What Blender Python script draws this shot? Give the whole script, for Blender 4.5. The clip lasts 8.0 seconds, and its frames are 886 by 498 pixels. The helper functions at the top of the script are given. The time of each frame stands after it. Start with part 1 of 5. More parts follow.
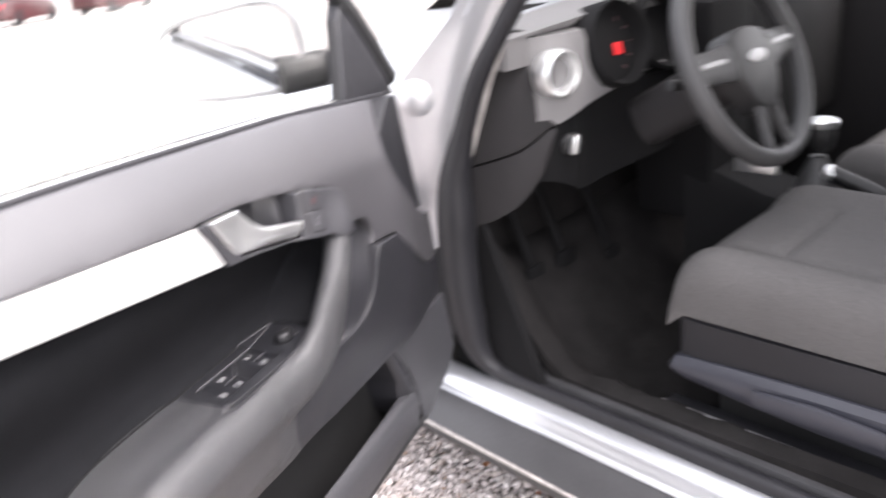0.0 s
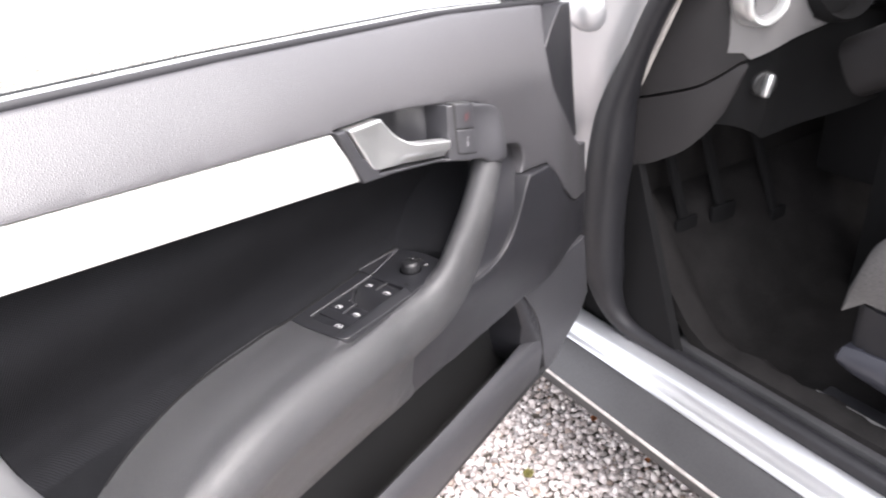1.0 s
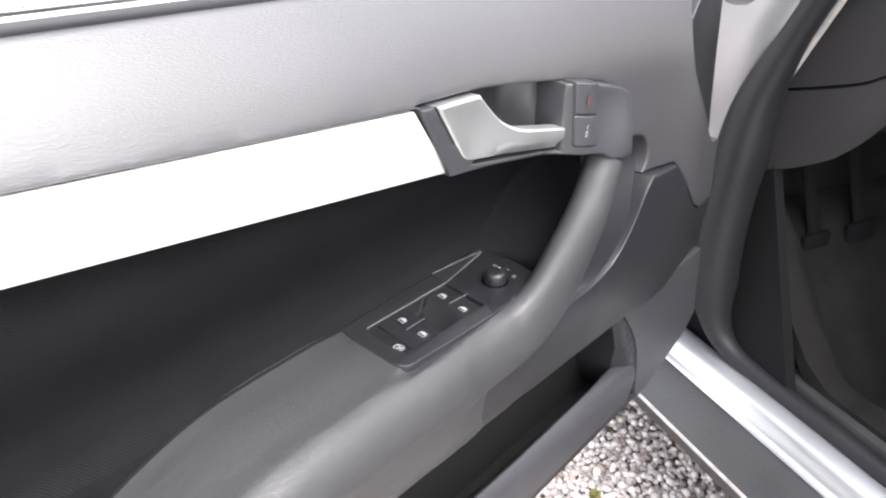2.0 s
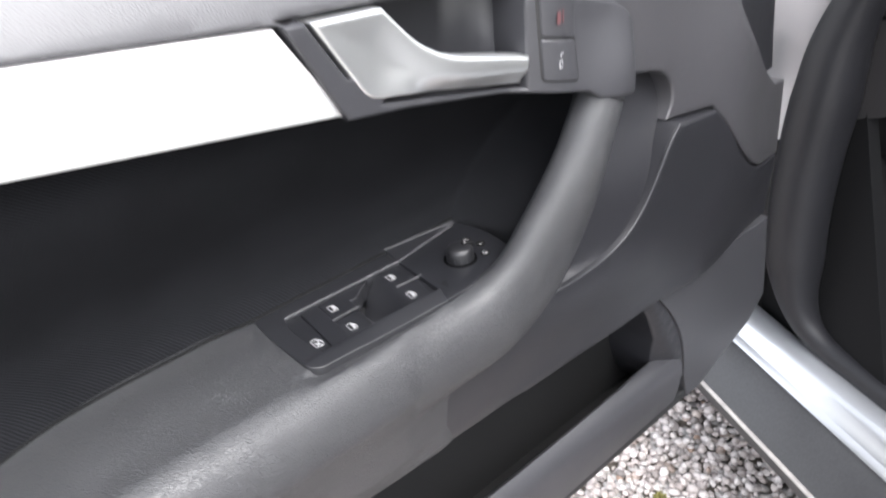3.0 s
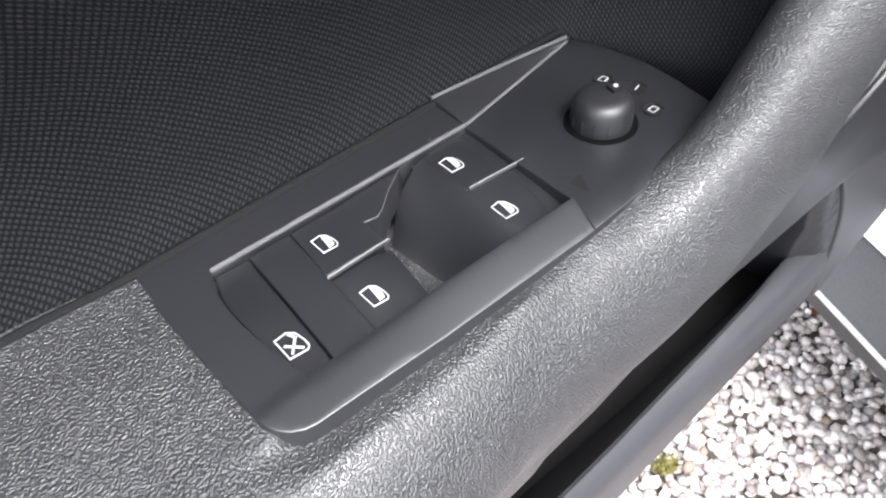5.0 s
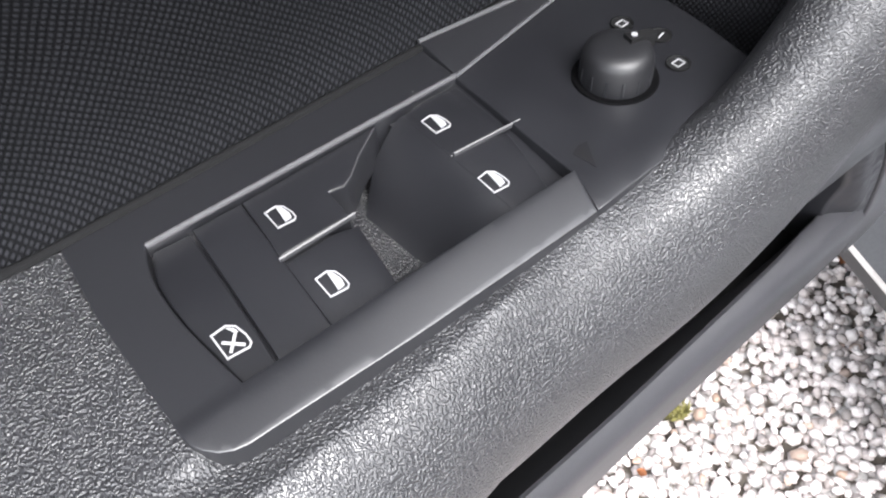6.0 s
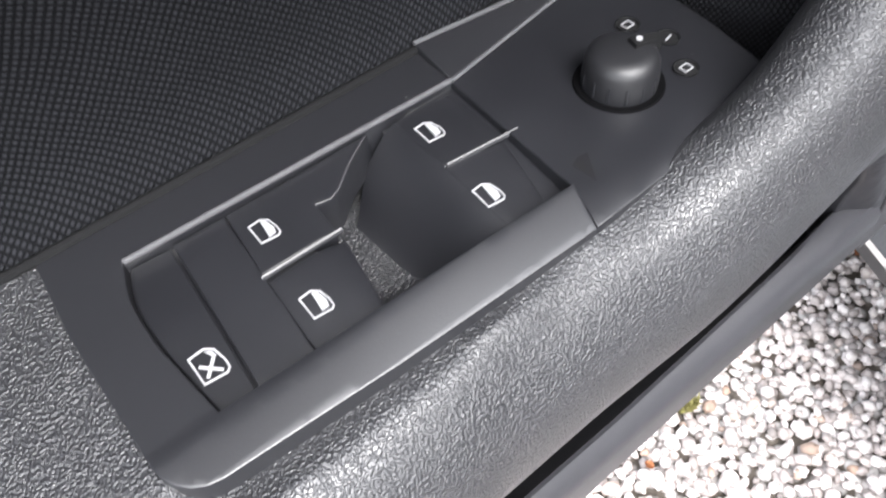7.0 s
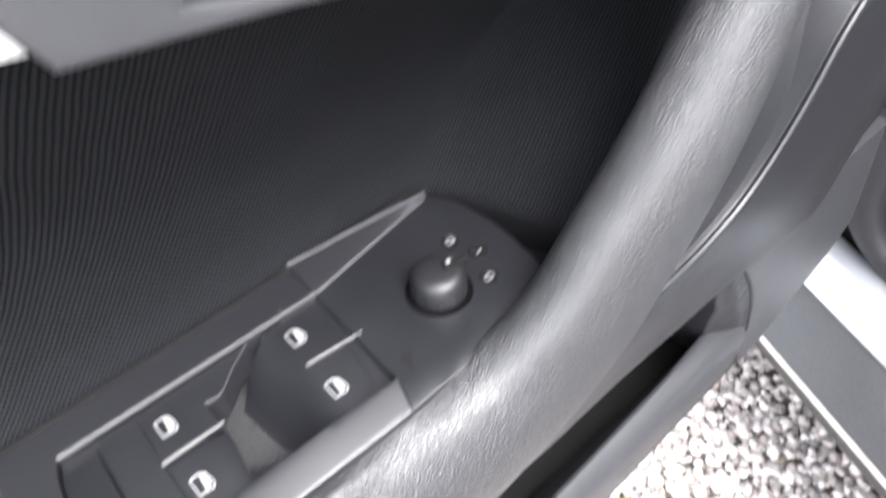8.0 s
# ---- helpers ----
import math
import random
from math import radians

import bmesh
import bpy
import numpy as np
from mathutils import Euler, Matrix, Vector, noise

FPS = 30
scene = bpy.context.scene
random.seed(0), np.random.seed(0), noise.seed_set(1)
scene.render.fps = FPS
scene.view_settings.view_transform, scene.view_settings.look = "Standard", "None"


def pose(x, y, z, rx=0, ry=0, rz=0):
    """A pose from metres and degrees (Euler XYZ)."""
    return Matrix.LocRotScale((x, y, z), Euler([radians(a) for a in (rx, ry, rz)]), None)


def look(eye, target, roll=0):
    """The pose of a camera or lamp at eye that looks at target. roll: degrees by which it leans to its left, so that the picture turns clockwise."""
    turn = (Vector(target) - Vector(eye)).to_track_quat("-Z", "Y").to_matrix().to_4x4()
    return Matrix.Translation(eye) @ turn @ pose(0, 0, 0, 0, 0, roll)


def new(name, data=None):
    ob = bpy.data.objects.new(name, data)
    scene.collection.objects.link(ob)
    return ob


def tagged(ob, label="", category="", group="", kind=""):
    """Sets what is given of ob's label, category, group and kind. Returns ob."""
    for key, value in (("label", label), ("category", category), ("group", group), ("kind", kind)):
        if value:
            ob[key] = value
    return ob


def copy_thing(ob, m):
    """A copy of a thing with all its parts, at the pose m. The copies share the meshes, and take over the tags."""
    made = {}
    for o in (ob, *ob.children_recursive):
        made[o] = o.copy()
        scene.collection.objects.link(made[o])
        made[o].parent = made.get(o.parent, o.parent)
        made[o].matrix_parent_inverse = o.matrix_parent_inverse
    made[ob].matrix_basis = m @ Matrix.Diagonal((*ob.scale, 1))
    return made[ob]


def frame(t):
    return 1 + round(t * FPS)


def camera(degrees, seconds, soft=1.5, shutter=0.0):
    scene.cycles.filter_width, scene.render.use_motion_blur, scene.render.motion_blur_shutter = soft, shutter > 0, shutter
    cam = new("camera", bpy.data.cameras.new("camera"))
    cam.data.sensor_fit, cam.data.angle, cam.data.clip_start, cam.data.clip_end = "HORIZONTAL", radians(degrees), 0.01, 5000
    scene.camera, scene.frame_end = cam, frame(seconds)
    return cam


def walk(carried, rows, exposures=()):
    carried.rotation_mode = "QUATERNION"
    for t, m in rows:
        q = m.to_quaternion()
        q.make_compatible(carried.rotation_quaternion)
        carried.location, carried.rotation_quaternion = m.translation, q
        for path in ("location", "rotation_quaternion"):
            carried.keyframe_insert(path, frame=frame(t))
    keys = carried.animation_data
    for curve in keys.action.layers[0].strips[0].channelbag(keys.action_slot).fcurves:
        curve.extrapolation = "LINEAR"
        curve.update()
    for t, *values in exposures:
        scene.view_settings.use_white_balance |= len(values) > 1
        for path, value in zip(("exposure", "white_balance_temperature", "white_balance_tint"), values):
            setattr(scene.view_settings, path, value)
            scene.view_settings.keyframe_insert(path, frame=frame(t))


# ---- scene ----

cam = camera(60.5, 8.0, soft=1.95, shutter=0.5)
PATH = [
    (0, (-0.8339, -0.9333, 1.1776), (0.3781, 0.4698, 0.4276), -7.56),
    (0.2, (-0.8244, -0.9203, 1.1751), (0.2345, 0.5737, 0.3709), -4.35),
    (0.5, (-0.8103, -0.9008, 1.1713), (0.1482, 0.6376, 0.3261), -3.89),
    (1, (-0.7889, -0.8076, 1.1480), (0.1244, 0.7155, 0.2281), -3.53),
    (1.5, (-0.7708, -0.7013, 1.1300), (0.0558, 0.8362, 0.1540), -1.78),
    (1.7, (-0.7606, -0.6847, 1.1226), (0.0234, 0.8614, 0.1252), -0.76),
    (2.8, (-0.5945, -0.6245, 1.0587), (-0.1115, 1.0365, 0.0549), -4.37),
    (3, (-0.5795, -0.6067, 1.0370), (-0.1403, 1.0450, -0.0017), -5.62),
    (3.5, (-0.5655, -0.5167, 0.9830), (-0.0889, 1.0592, -0.1527), -7.11),
    (4, (-0.5728, -0.4333, 0.9451), (-0.0425, 1.0158, -0.3272), -3.47),
    (4.5, (-0.5697, -0.3894, 0.9182), (-0.0740, 0.9937, -0.4387), -3.31),
    (4.7, (-0.5662, -0.3722, 0.9105), (-0.1112, 1.0036, -0.4679), -3.44),
    (5.8, (-0.5415, -0.3289, 0.8911), (-0.2372, 0.9162, -0.6442), -4.45),
    (6, (-0.5393, -0.3262, 0.8889), (-0.2519, 0.9024, -0.6629), -4.14),
    (6.5, (-0.5383, -0.3180, 0.8813), (-0.3043, 0.8538, -0.7225), -4.93),
    (7, (-0.5317, -0.3166, 0.8871), (-0.2859, 0.8866, -0.6915), -4.99),
    (7.5, (-0.5245, -0.3284, 0.9040), (-0.2219, 0.9283, -0.6221), -4.48),
    (7.8, (-0.5111, -0.3403, 0.9318), (-0.1368, 0.9434, -0.5554), -3.57),
    (8, (-0.5021, -0.3483, 0.9503), (-0.0952, 1.0155, -0.4549), -4.17),
]
EXPOSURES = [(0.0, 2.15, 6600, 16), (1.5, 2.15, 6550, 13.5), (3.0, 1.88, 6330, 10.5), (3.5, 2.02, 6330, 10.5), (4.0, 2.3, 6330, 10.5), (4.5, 2.46, 6330, 10.5), (6.0, 2.18, 6330, 10.5), (7.0, 2.17, 6330, 10.5), (7.5, 2.18, 6330, 10.5), (8.0, 2.69, 6330, 10.5)]
walk(cam, [(t, look(eye, target, roll)) for t, eye, target, roll in PATH], EXPOSURES)

# ---- daylight: a bright overcast sky with a wide, weak sun behind the cloud ----
world = bpy.data.worlds.new("overcast_sky")
scene.world = world
world.use_nodes = True
wn, wl = world.node_tree.nodes, world.node_tree.links
sky = wn.new("ShaderNodeTexSky")
sky.sky_type, sky.sun_disc = "NISHITA", False
sky.air_density, sky.dust_density = 1.2, 4.0
sky.sun_elevation, sky.sun_rotation = radians(56), radians(161)
grey = wn.new("ShaderNodeHueSaturation")
grey.inputs["Saturation"].default_value, grey.inputs["Value"].default_value = 0.22, 1.6
wl.new(sky.outputs["Color"], grey.inputs["Color"])
wl.new(grey.outputs["Color"], wn["Background"].inputs["Color"])
wn["Background"].inputs["Strength"].default_value = 0.155
sun = new("sun", bpy.data.lights.new("sun", "SUN"))
sun.data.energy, sun.data.angle, sun.data.color = 0.95, radians(60), (1.0, 0.97, 0.94)
sun.matrix_world = look((1.5, -4.3, 6.7), (0, 0, 0))

# ---- materials ----


def along_grip(n, l, where):
    """Grain coordinates that run with the armrest and turn up into the pull handle, drawn out across it."""
    def calc(op, a, b):
        k = n.new("ShaderNodeMath")
        k.operation = op
        for i, v in enumerate((a, b)):
            if isinstance(v, (int, float)):
                k.inputs[i].default_value = v
            else:
                l.new(v, k.inputs[i])
        return k.outputs["Value"]
    xyz = n.new("ShaderNodeSeparateXYZ")
    l.new(where, xyz.inputs["Vector"])
    dx, dz = calc("MINIMUM", calc("SUBTRACT", xyz.outputs["X"], 0.5), 0.0), calc("SUBTRACT", 0.83, xyz.outputs["Z"])
    turn = calc("MULTIPLY", calc("ARCTAN2", dx, dz), 0.10)
    run = calc("ADD", turn, calc("MAXIMUM", xyz.outputs["X"], 0.5))
    out = calc("SQRT", calc("ADD", calc("MULTIPLY", dx, dx), calc("MULTIPLY", dz, dz)), 0.0)
    back = n.new("ShaderNodeCombineXYZ")
    l.new(run, back.inputs["X"])
    l.new(calc("MULTIPLY", xyz.outputs["Y"], 0.80), back.inputs["Y"])
    l.new(calc("MULTIPLY", out, 0.80), back.inputs["Z"])
    return back.outputs["Vector"]


def material(name, colour, rough=0.5, metal=0.0, vary=0.12, scale=6.0, fine=0.0, fine_scale=900.0, bump=0.0, bump_scale=300.0, bump_kind="noise", coat=0.0, spots=0.0, spec=0.5, rough_vary=0.1, follow=False):
    """A surface with broad variation, fine grain, relief and a few specks of dust, at real size."""
    m = bpy.data.materials.new(name)
    m.use_nodes = True
    n, l = m.node_tree.nodes, m.node_tree.links
    b = n["Principled BSDF"]
    b.inputs["Metallic"].default_value = metal
    b.inputs["Coat Weight"].default_value = coat
    b.inputs["Specular IOR Level"].default_value = spec
    co = n.new("ShaderNodeTexCoord")
    broad = n.new("ShaderNodeTexNoise")
    broad.inputs["Scale"].default_value, broad.inputs["Detail"].default_value = scale, 6.0
    l.new(co.outputs["Object"], broad.inputs["Vector"])
    ramp = n.new("ShaderNodeMapRange")
    ramp.inputs["From Min"].default_value, ramp.inputs["From Max"].default_value = 0.3, 0.7
    ramp.inputs["To Min"].default_value, ramp.inputs["To Max"].default_value = 1 - vary, 1 + vary
    l.new(broad.outputs["Fac"], ramp.inputs["Value"])
    tint = n.new("ShaderNodeVectorMath")
    tint.operation = "SCALE"
    tint.inputs[0].default_value = colour
    l.new(ramp.outputs["Result"], tint.inputs["Scale"])
    last = tint.outputs["Vector"]
    if fine:
        grain = n.new("ShaderNodeTexNoise")
        grain.inputs["Scale"].default_value, grain.inputs["Detail"].default_value = fine_scale, 3.0
        l.new(co.outputs["Object"], grain.inputs["Vector"])
        gr = n.new("ShaderNodeMapRange")
        gr.inputs["From Min"].default_value, gr.inputs["From Max"].default_value = 0.3, 0.7
        gr.inputs["To Min"].default_value, gr.inputs["To Max"].default_value = 1 - fine, 1 + fine
        l.new(grain.outputs["Fac"], gr.inputs["Value"])
        t2 = n.new("ShaderNodeVectorMath")
        t2.operation = "SCALE"
        l.new(last, t2.inputs[0])
        l.new(gr.outputs["Result"], t2.inputs["Scale"])
        last = t2.outputs["Vector"]
    if spots:
        dust = n.new("ShaderNodeTexVoronoi")
        dust.inputs["Scale"].default_value = 70.0
        l.new(co.outputs["Object"], dust.inputs["Vector"])
        lim = n.new("ShaderNodeMapRange")
        lim.inputs["From Min"].default_value, lim.inputs["From Max"].default_value = 0.016, 0.026
        lim.inputs["To Min"].default_value, lim.inputs["To Max"].default_value = spots, 0.0
        l.new(dust.outputs["Distance"], lim.inputs["Value"])
        mix = n.new("ShaderNodeMix")
        mix.data_type = "RGBA"
        l.new(lim.outputs["Result"], mix.inputs["Factor"])
        l.new(last, mix.inputs["A"])
        mix.inputs["B"].default_value = (0.35, 0.34, 0.32, 1)
        last = mix.outputs["Result"]
    l.new(last, b.inputs["Base Color"])
    rr = n.new("ShaderNodeMapRange")
    rr.inputs["From Min"].default_value, rr.inputs["From Max"].default_value = 0.3, 0.7
    rr.inputs["To Min"].default_value, rr.inputs["To Max"].default_value = max(0.02, rough - rough_vary * rough), min(1, rough + rough_vary * rough)
    l.new(broad.outputs["Fac"], rr.inputs["Value"])
    l.new(rr.outputs["Result"], b.inputs["Roughness"])
    if bump:
        place = along_grip(n, l, co.outputs["Object"]) if follow else co.outputs["Object"]
        bp = n.new("ShaderNodeBump")
        bp.inputs["Strength"].default_value, bp.inputs["Distance"].default_value = 1.0, bump
        if bump_kind == "grain":
            warp = n.new("ShaderNodeTexNoise")
            warp.inputs["Scale"].default_value = bump_scale * 0.35
            l.new(place, warp.inputs["Vector"])
            add = n.new("ShaderNodeVectorMath")
            add.operation = "MULTIPLY_ADD"
            l.new(warp.outputs["Color"], add.inputs[0])
            add.inputs[1].default_value = (0.8 / bump_scale,) * 3
            l.new(place, add.inputs[2])
            tex = n.new("ShaderNodeTexVoronoi")
            tex.feature = "DISTANCE_TO_EDGE"
            tex.inputs["Scale"].default_value = bump_scale
            l.new(add.outputs["Vector"], tex.inputs["Vector"])
            flat = n.new("ShaderNodeMapRange")
            flat.interpolation_type = "SMOOTHSTEP"
            flat.inputs["From Max"].default_value = 0.45
            l.new(tex.outputs["Distance"], flat.inputs["Value"])
            l.new(flat.outputs["Result"], bp.inputs["Height"])
        elif bump_kind == "wrinkle":
            tex = n.new("ShaderNodeTexNoise")
            tex.inputs["Scale"].default_value, tex.inputs["Detail"].default_value, tex.inputs["Roughness"].default_value = bump_scale, 1.5, 0.4
            l.new(place, tex.inputs["Vector"])
            flat = n.new("ShaderNodeMapRange")
            flat.interpolation_type = "SMOOTHSTEP"
            flat.inputs["From Min"].default_value, flat.inputs["From Max"].default_value = 0.36, 0.64
            l.new(tex.outputs["Fac"], flat.inputs["Value"])
            l.new(flat.outputs["Result"], bp.inputs["Height"])
        else:
            tex = n.new("ShaderNodeTexNoise")
            tex.inputs["Scale"].default_value, tex.inputs["Detail"].default_value = bump_scale, 4.0
            l.new(co.outputs["Object"], tex.inputs["Vector"])
            l.new(tex.outputs["Fac"], bp.inputs["Height"])
        l.new(bp.outputs["Normal"], b.inputs["Normal"])
    return m


def woven(name, dark, light, pitch, turn, axes, bump=0.0004):
    """A knitted cloth: rows of small raised loops with dark holes between them."""
    m = bpy.data.materials.new(name)
    m.use_nodes = True
    n, l = m.node_tree.nodes, m.node_tree.links
    b = n["Principled BSDF"]
    b.inputs["Roughness"].default_value = 0.85
    b.inputs["Specular IOR Level"].default_value = 0.08
    co = n.new("ShaderNodeTexCoord")
    mp = n.new("ShaderNodeMapping")
    mp.inputs["Rotation"].default_value = [radians(a) for a in turn]
    apart = n.new("ShaderNodeSeparateXYZ")
    l.new(co.outputs["Object"], apart.inputs["Vector"])
    along = n.new("ShaderNodeMath")
    along.operation = "SUBTRACT"
    l.new(apart.outputs["X"], along.inputs[0])
    l.new(apart.outputs["Y"], along.inputs[1])
    sheet = n.new("ShaderNodeCombineXYZ")
    l.new(along.outputs["Value"], sheet.inputs["X"])
    l.new(apart.outputs["Z"], sheet.inputs["Z"])
    l.new(sheet.outputs["Vector"], mp.inputs["Vector"])
    wob = n.new("ShaderNodeTexNoise")
    wob.inputs["Scale"].default_value = 60.0
    l.new(co.outputs["Object"], wob.inputs["Vector"])
    ad = n.new("ShaderNodeVectorMath")
    ad.operation = "MULTIPLY_ADD"
    l.new(wob.outputs["Color"], ad.inputs[0])
    ad.inputs[1].default_value = (pitch * 0.35,) * 3
    l.new(mp.outputs["Vector"], ad.inputs[2])
    sp = n.new("ShaderNodeSeparateXYZ")
    l.new(ad.outputs["Vector"], sp.inputs["Vector"])
    waves = []
    for axis in axes:
        k = n.new("ShaderNodeMath")
        k.operation = "MULTIPLY"
        k.inputs[1].default_value = 2 * math.pi / pitch
        l.new(sp.outputs[axis], k.inputs[0])
        s = n.new("ShaderNodeMath")
        s.operation = "SINE"
        l.new(k.outputs["Value"], s.inputs[0])
        waves.append(s)
    pr = n.new("ShaderNodeMath")
    pr.operation = "MULTIPLY"
    l.new(waves[0].outputs["Value"], pr.inputs[0])
    l.new(waves[1].outputs["Value"], pr.inputs[1])
    loop = n.new("ShaderNodeMath")
    loop.operation = "ABSOLUTE"
    l.new(pr.outputs["Value"], loop.inputs[0])
    mr = n.new("ShaderNodeMapRange")
    mr.inputs["From Min"].default_value, mr.inputs["From Max"].default_value = 0.20, 0.80
    l.new(loop.outputs["Value"], mr.inputs["Value"])
    fuzz = n.new("ShaderNodeTexNoise")
    fuzz.inputs["Scale"].default_value = 25.0
    l.new(co.outputs["Object"], fuzz.inputs["Vector"])
    mx = n.new("ShaderNodeMix")
    mx.data_type = "RGBA"
    mx.inputs["A"].default_value, mx.inputs["B"].default_value = (*dark, 1), (*light, 1)
    l.new(mr.outputs["Result"], mx.inputs["Factor"])
    sc = n.new("ShaderNodeVectorMath")
    sc.operation = "SCALE"
    l.new(mx.outputs["Result"], sc.inputs[0])
    fm = n.new("ShaderNodeMapRange")
    fm.inputs["To Min"].default_value, fm.inputs["To Max"].default_value = 0.75, 1.25
    l.new(fuzz.outputs["Fac"], fm.inputs["Value"])
    l.new(fm.outputs["Result"], sc.inputs["Scale"])
    l.new(sc.outputs["Vector"], b.inputs["Base Color"])
    bp = n.new("ShaderNodeBump")
    bp.inputs["Strength"].default_value, bp.inputs["Distance"].default_value = 1.0, bump
    l.new(mr.outputs["Result"], bp.inputs["Height"])
    l.new(bp.outputs["Normal"], b.inputs["Normal"])
    return m


def glass_material(name):
    """A thin clear pane: it lets light straight through and mirrors at a slant."""
    m = bpy.data.materials.new(name)
    m.use_nodes = True
    n, l = m.node_tree.nodes, m.node_tree.links
    clear, gloss, mix, fres = n.new("ShaderNodeBsdfTransparent"), n.new("ShaderNodeBsdfGlossy"), n.new("ShaderNodeMixShader"), n.new("ShaderNodeFresnel")
    clear.inputs["Color"].default_value = (0.93, 0.95, 0.94, 1)
    gloss.inputs["Roughness"].default_value = 0.02
    fres.inputs["IOR"].default_value = 1.45
    l.new(fres.outputs["Fac"], mix.inputs["Fac"])
    l.new(clear.outputs["BSDF"], mix.inputs[1])
    l.new(gloss.outputs["BSDF"], mix.inputs[2])
    l.new(mix.outputs["Shader"], n["Material Output"].inputs["Surface"])
    return m


TRIM = material("soft_grey_trim", (0.037, 0.0360, 0.0398), 0.42, vary=0.06, spec=0.85, bump=0.00012, bump_scale=620, bump_kind="grain", spots=0.25)
BOLSTER = material("grained_armrest_plastic", (0.0195, 0.0198, 0.0224), 0.40, vary=0.07, bump=0.00029, bump_scale=1700, bump_kind="wrinkle", spots=0.2, spec=0.85, follow=True)
LOWER = material("hard_grey_trim", (0.0125, 0.0125, 0.0150), 0.44, vary=0.08, bump=0.00006, bump_scale=800, bump_kind="grain", spots=0.25)
SMOOTH = material("satin_dark_plastic", (0.0112, 0.0114, 0.0135), 0.38, vary=0.08, spec=0.85, fine=0.05, fine_scale=1500, bump=0.00003, bump_scale=2500, spots=0.35)
BUTTON = material("black_button_plastic", (0.0085, 0.0087, 0.0106), 0.38, vary=0.14, spec=0.6, scale=40, bump=0.00003, bump_scale=2600, spots=0.3)
BLACK = material("black_plastic", (0.009, 0.009, 0.0095), 0.5, vary=0.15, bump=0.0001, bump_scale=800)
RUBBER = material("black_rubber_seal", (0.0115, 0.0115, 0.0138), 0.52, vary=0.15, bump=0.0002, bump_scale=500, spec=0.40)
ALUMINIUM = material("brushed_aluminium", (0.75, 0.747, 0.742), 0.45, 0.65, vary=0.03, fine=0.03, fine_scale=300)
CHROME = material("satin_chrome", (0.76, 0.77, 0.77), 0.32, 0.92, vary=0.03)
SILVER = material("silver_car_paint", (0.52, 0.53, 0.55), 0.34, 0.75, vary=0.03, fine=0.06, fine_scale=4000, coat=0.6)
WHITE_MARK = material("white_printed_mark", (0.27, 0.27, 0.28), 0.5, vary=0.03)
RED_MARK = material("red_printed_mark", (0.085, 0.035, 0.038), 0.5, vary=0.03)
CARPET = material("charcoal_carpet", (0.0145, 0.0137, 0.0137), 0.95, vary=0.3, scale=18, fine=0.5, fine_scale=700, bump=0.0015, bump_scale=500, spec=0.1)
DASH = material("dark_dashboard_plastic", (0.0165, 0.0155, 0.0163), 0.65, vary=0.1, bump=0.00018, bump_scale=500, bump_kind="grain", spec=0.25)
DASH_GREY = material("grey_dashboard_plastic", (0.125, 0.123, 0.124), 0.45, vary=0.08, bump=0.0001, bump_scale=500, bump_kind="grain")
SEAT_PLASTIC = material("blue_grey_seat_plastic", (0.026, 0.027, 0.035), 0.45, vary=0.08, bump=0.0001, bump_scale=600)
LEATHER = material("black_wheel_leather", (0.03, 0.03, 0.031), 0.45, vary=0.1, bump=0.0002, bump_scale=700, bump_kind="grain")
CLOTH = woven("dark_knitted_cloth", (0.0032, 0.0033, 0.0039), (0.0155, 0.0160, 0.0184), 0.0031, (0, 38, 0), ("X", "Z"), 0.0003)
SEAT_CLOTH = material("grey_seat_cloth", (0.082, 0.079, 0.078), 0.9, vary=0.08, fine=0.35, fine_scale=600, bump=0.0006, bump_scale=700, spec=0.15)
GLASS = glass_material("window_glass")
MIRROR = material("mirror_glass", (0.9, 0.9, 0.92), 0.02, 1.0, vary=0.0)
SILL_BLACK = material("dark_sill_plastic", (0.030, 0.030, 0.032), 0.5, vary=0.15, scale=12, fine=0.15, fine_scale=300, bump=0.0001, bump_scale=600, spots=0.3)
# pale colour of the dusty sill lip, also of the painted dashboard glint
PALE_EDGE = material("pale_lip_and_glint", (0.33, 0.31, 0.295), 0.6, vary=0.25, scale=40)
DULL_SILVER = material("dull_silver_trim", (0.30, 0.30, 0.30), 0.45, 0.6, vary=0.05)
MATT_BLACK = material("matt_black_plastic", (0.006, 0.006, 0.0065), 0.85, vary=0.15, bump=0.0001, bump_scale=800, spec=0.15)
BEZEL = material("satin_grey_bezel", (0.029, 0.029, 0.0325), 0.42, vary=0.06, fine=0.05, fine_scale=1500, bump=0.00003, bump_scale=2500, spots=0.2)
# paler and glossier than the panel: paints the highlights on its bevels
EDGE = material("edge_highlight", (0.075, 0.075, 0.08), 0.25, vary=0.06, spec=0.8)
WEDGE = material("light_grey_hard_trim", (0.030, 0.030, 0.0338), 0.46, vary=0.08, bump=0.00006, bump_scale=800, bump_kind="grain", spots=0.25)
KNOB = material("black_knob_plastic", (0.0085, 0.0086, 0.0100), 0.48, vary=0.1, bump=0.00003, bump_scale=2600, spec=0.45)
# near black, stands in for the shade round the foot of the knob
GAP_SHADE = material("black_gap_shade", (0.0015, 0.0015, 0.0018), 0.9, vary=0.1, spec=0.05)
SMUDGE = material("greasy_smudge", (0.0045, 0.0045, 0.0052), 0.46, vary=0.2, scale=300)
# paler than the switches: divider ridges and the painted highlight of the ledge
RIDGE = material("pale_ridge_and_highlight", (0.035, 0.035, 0.038), 0.4, vary=0.06)

# ---- building helpers ----
from mathutils.geometry import delaunay_2d_cdt


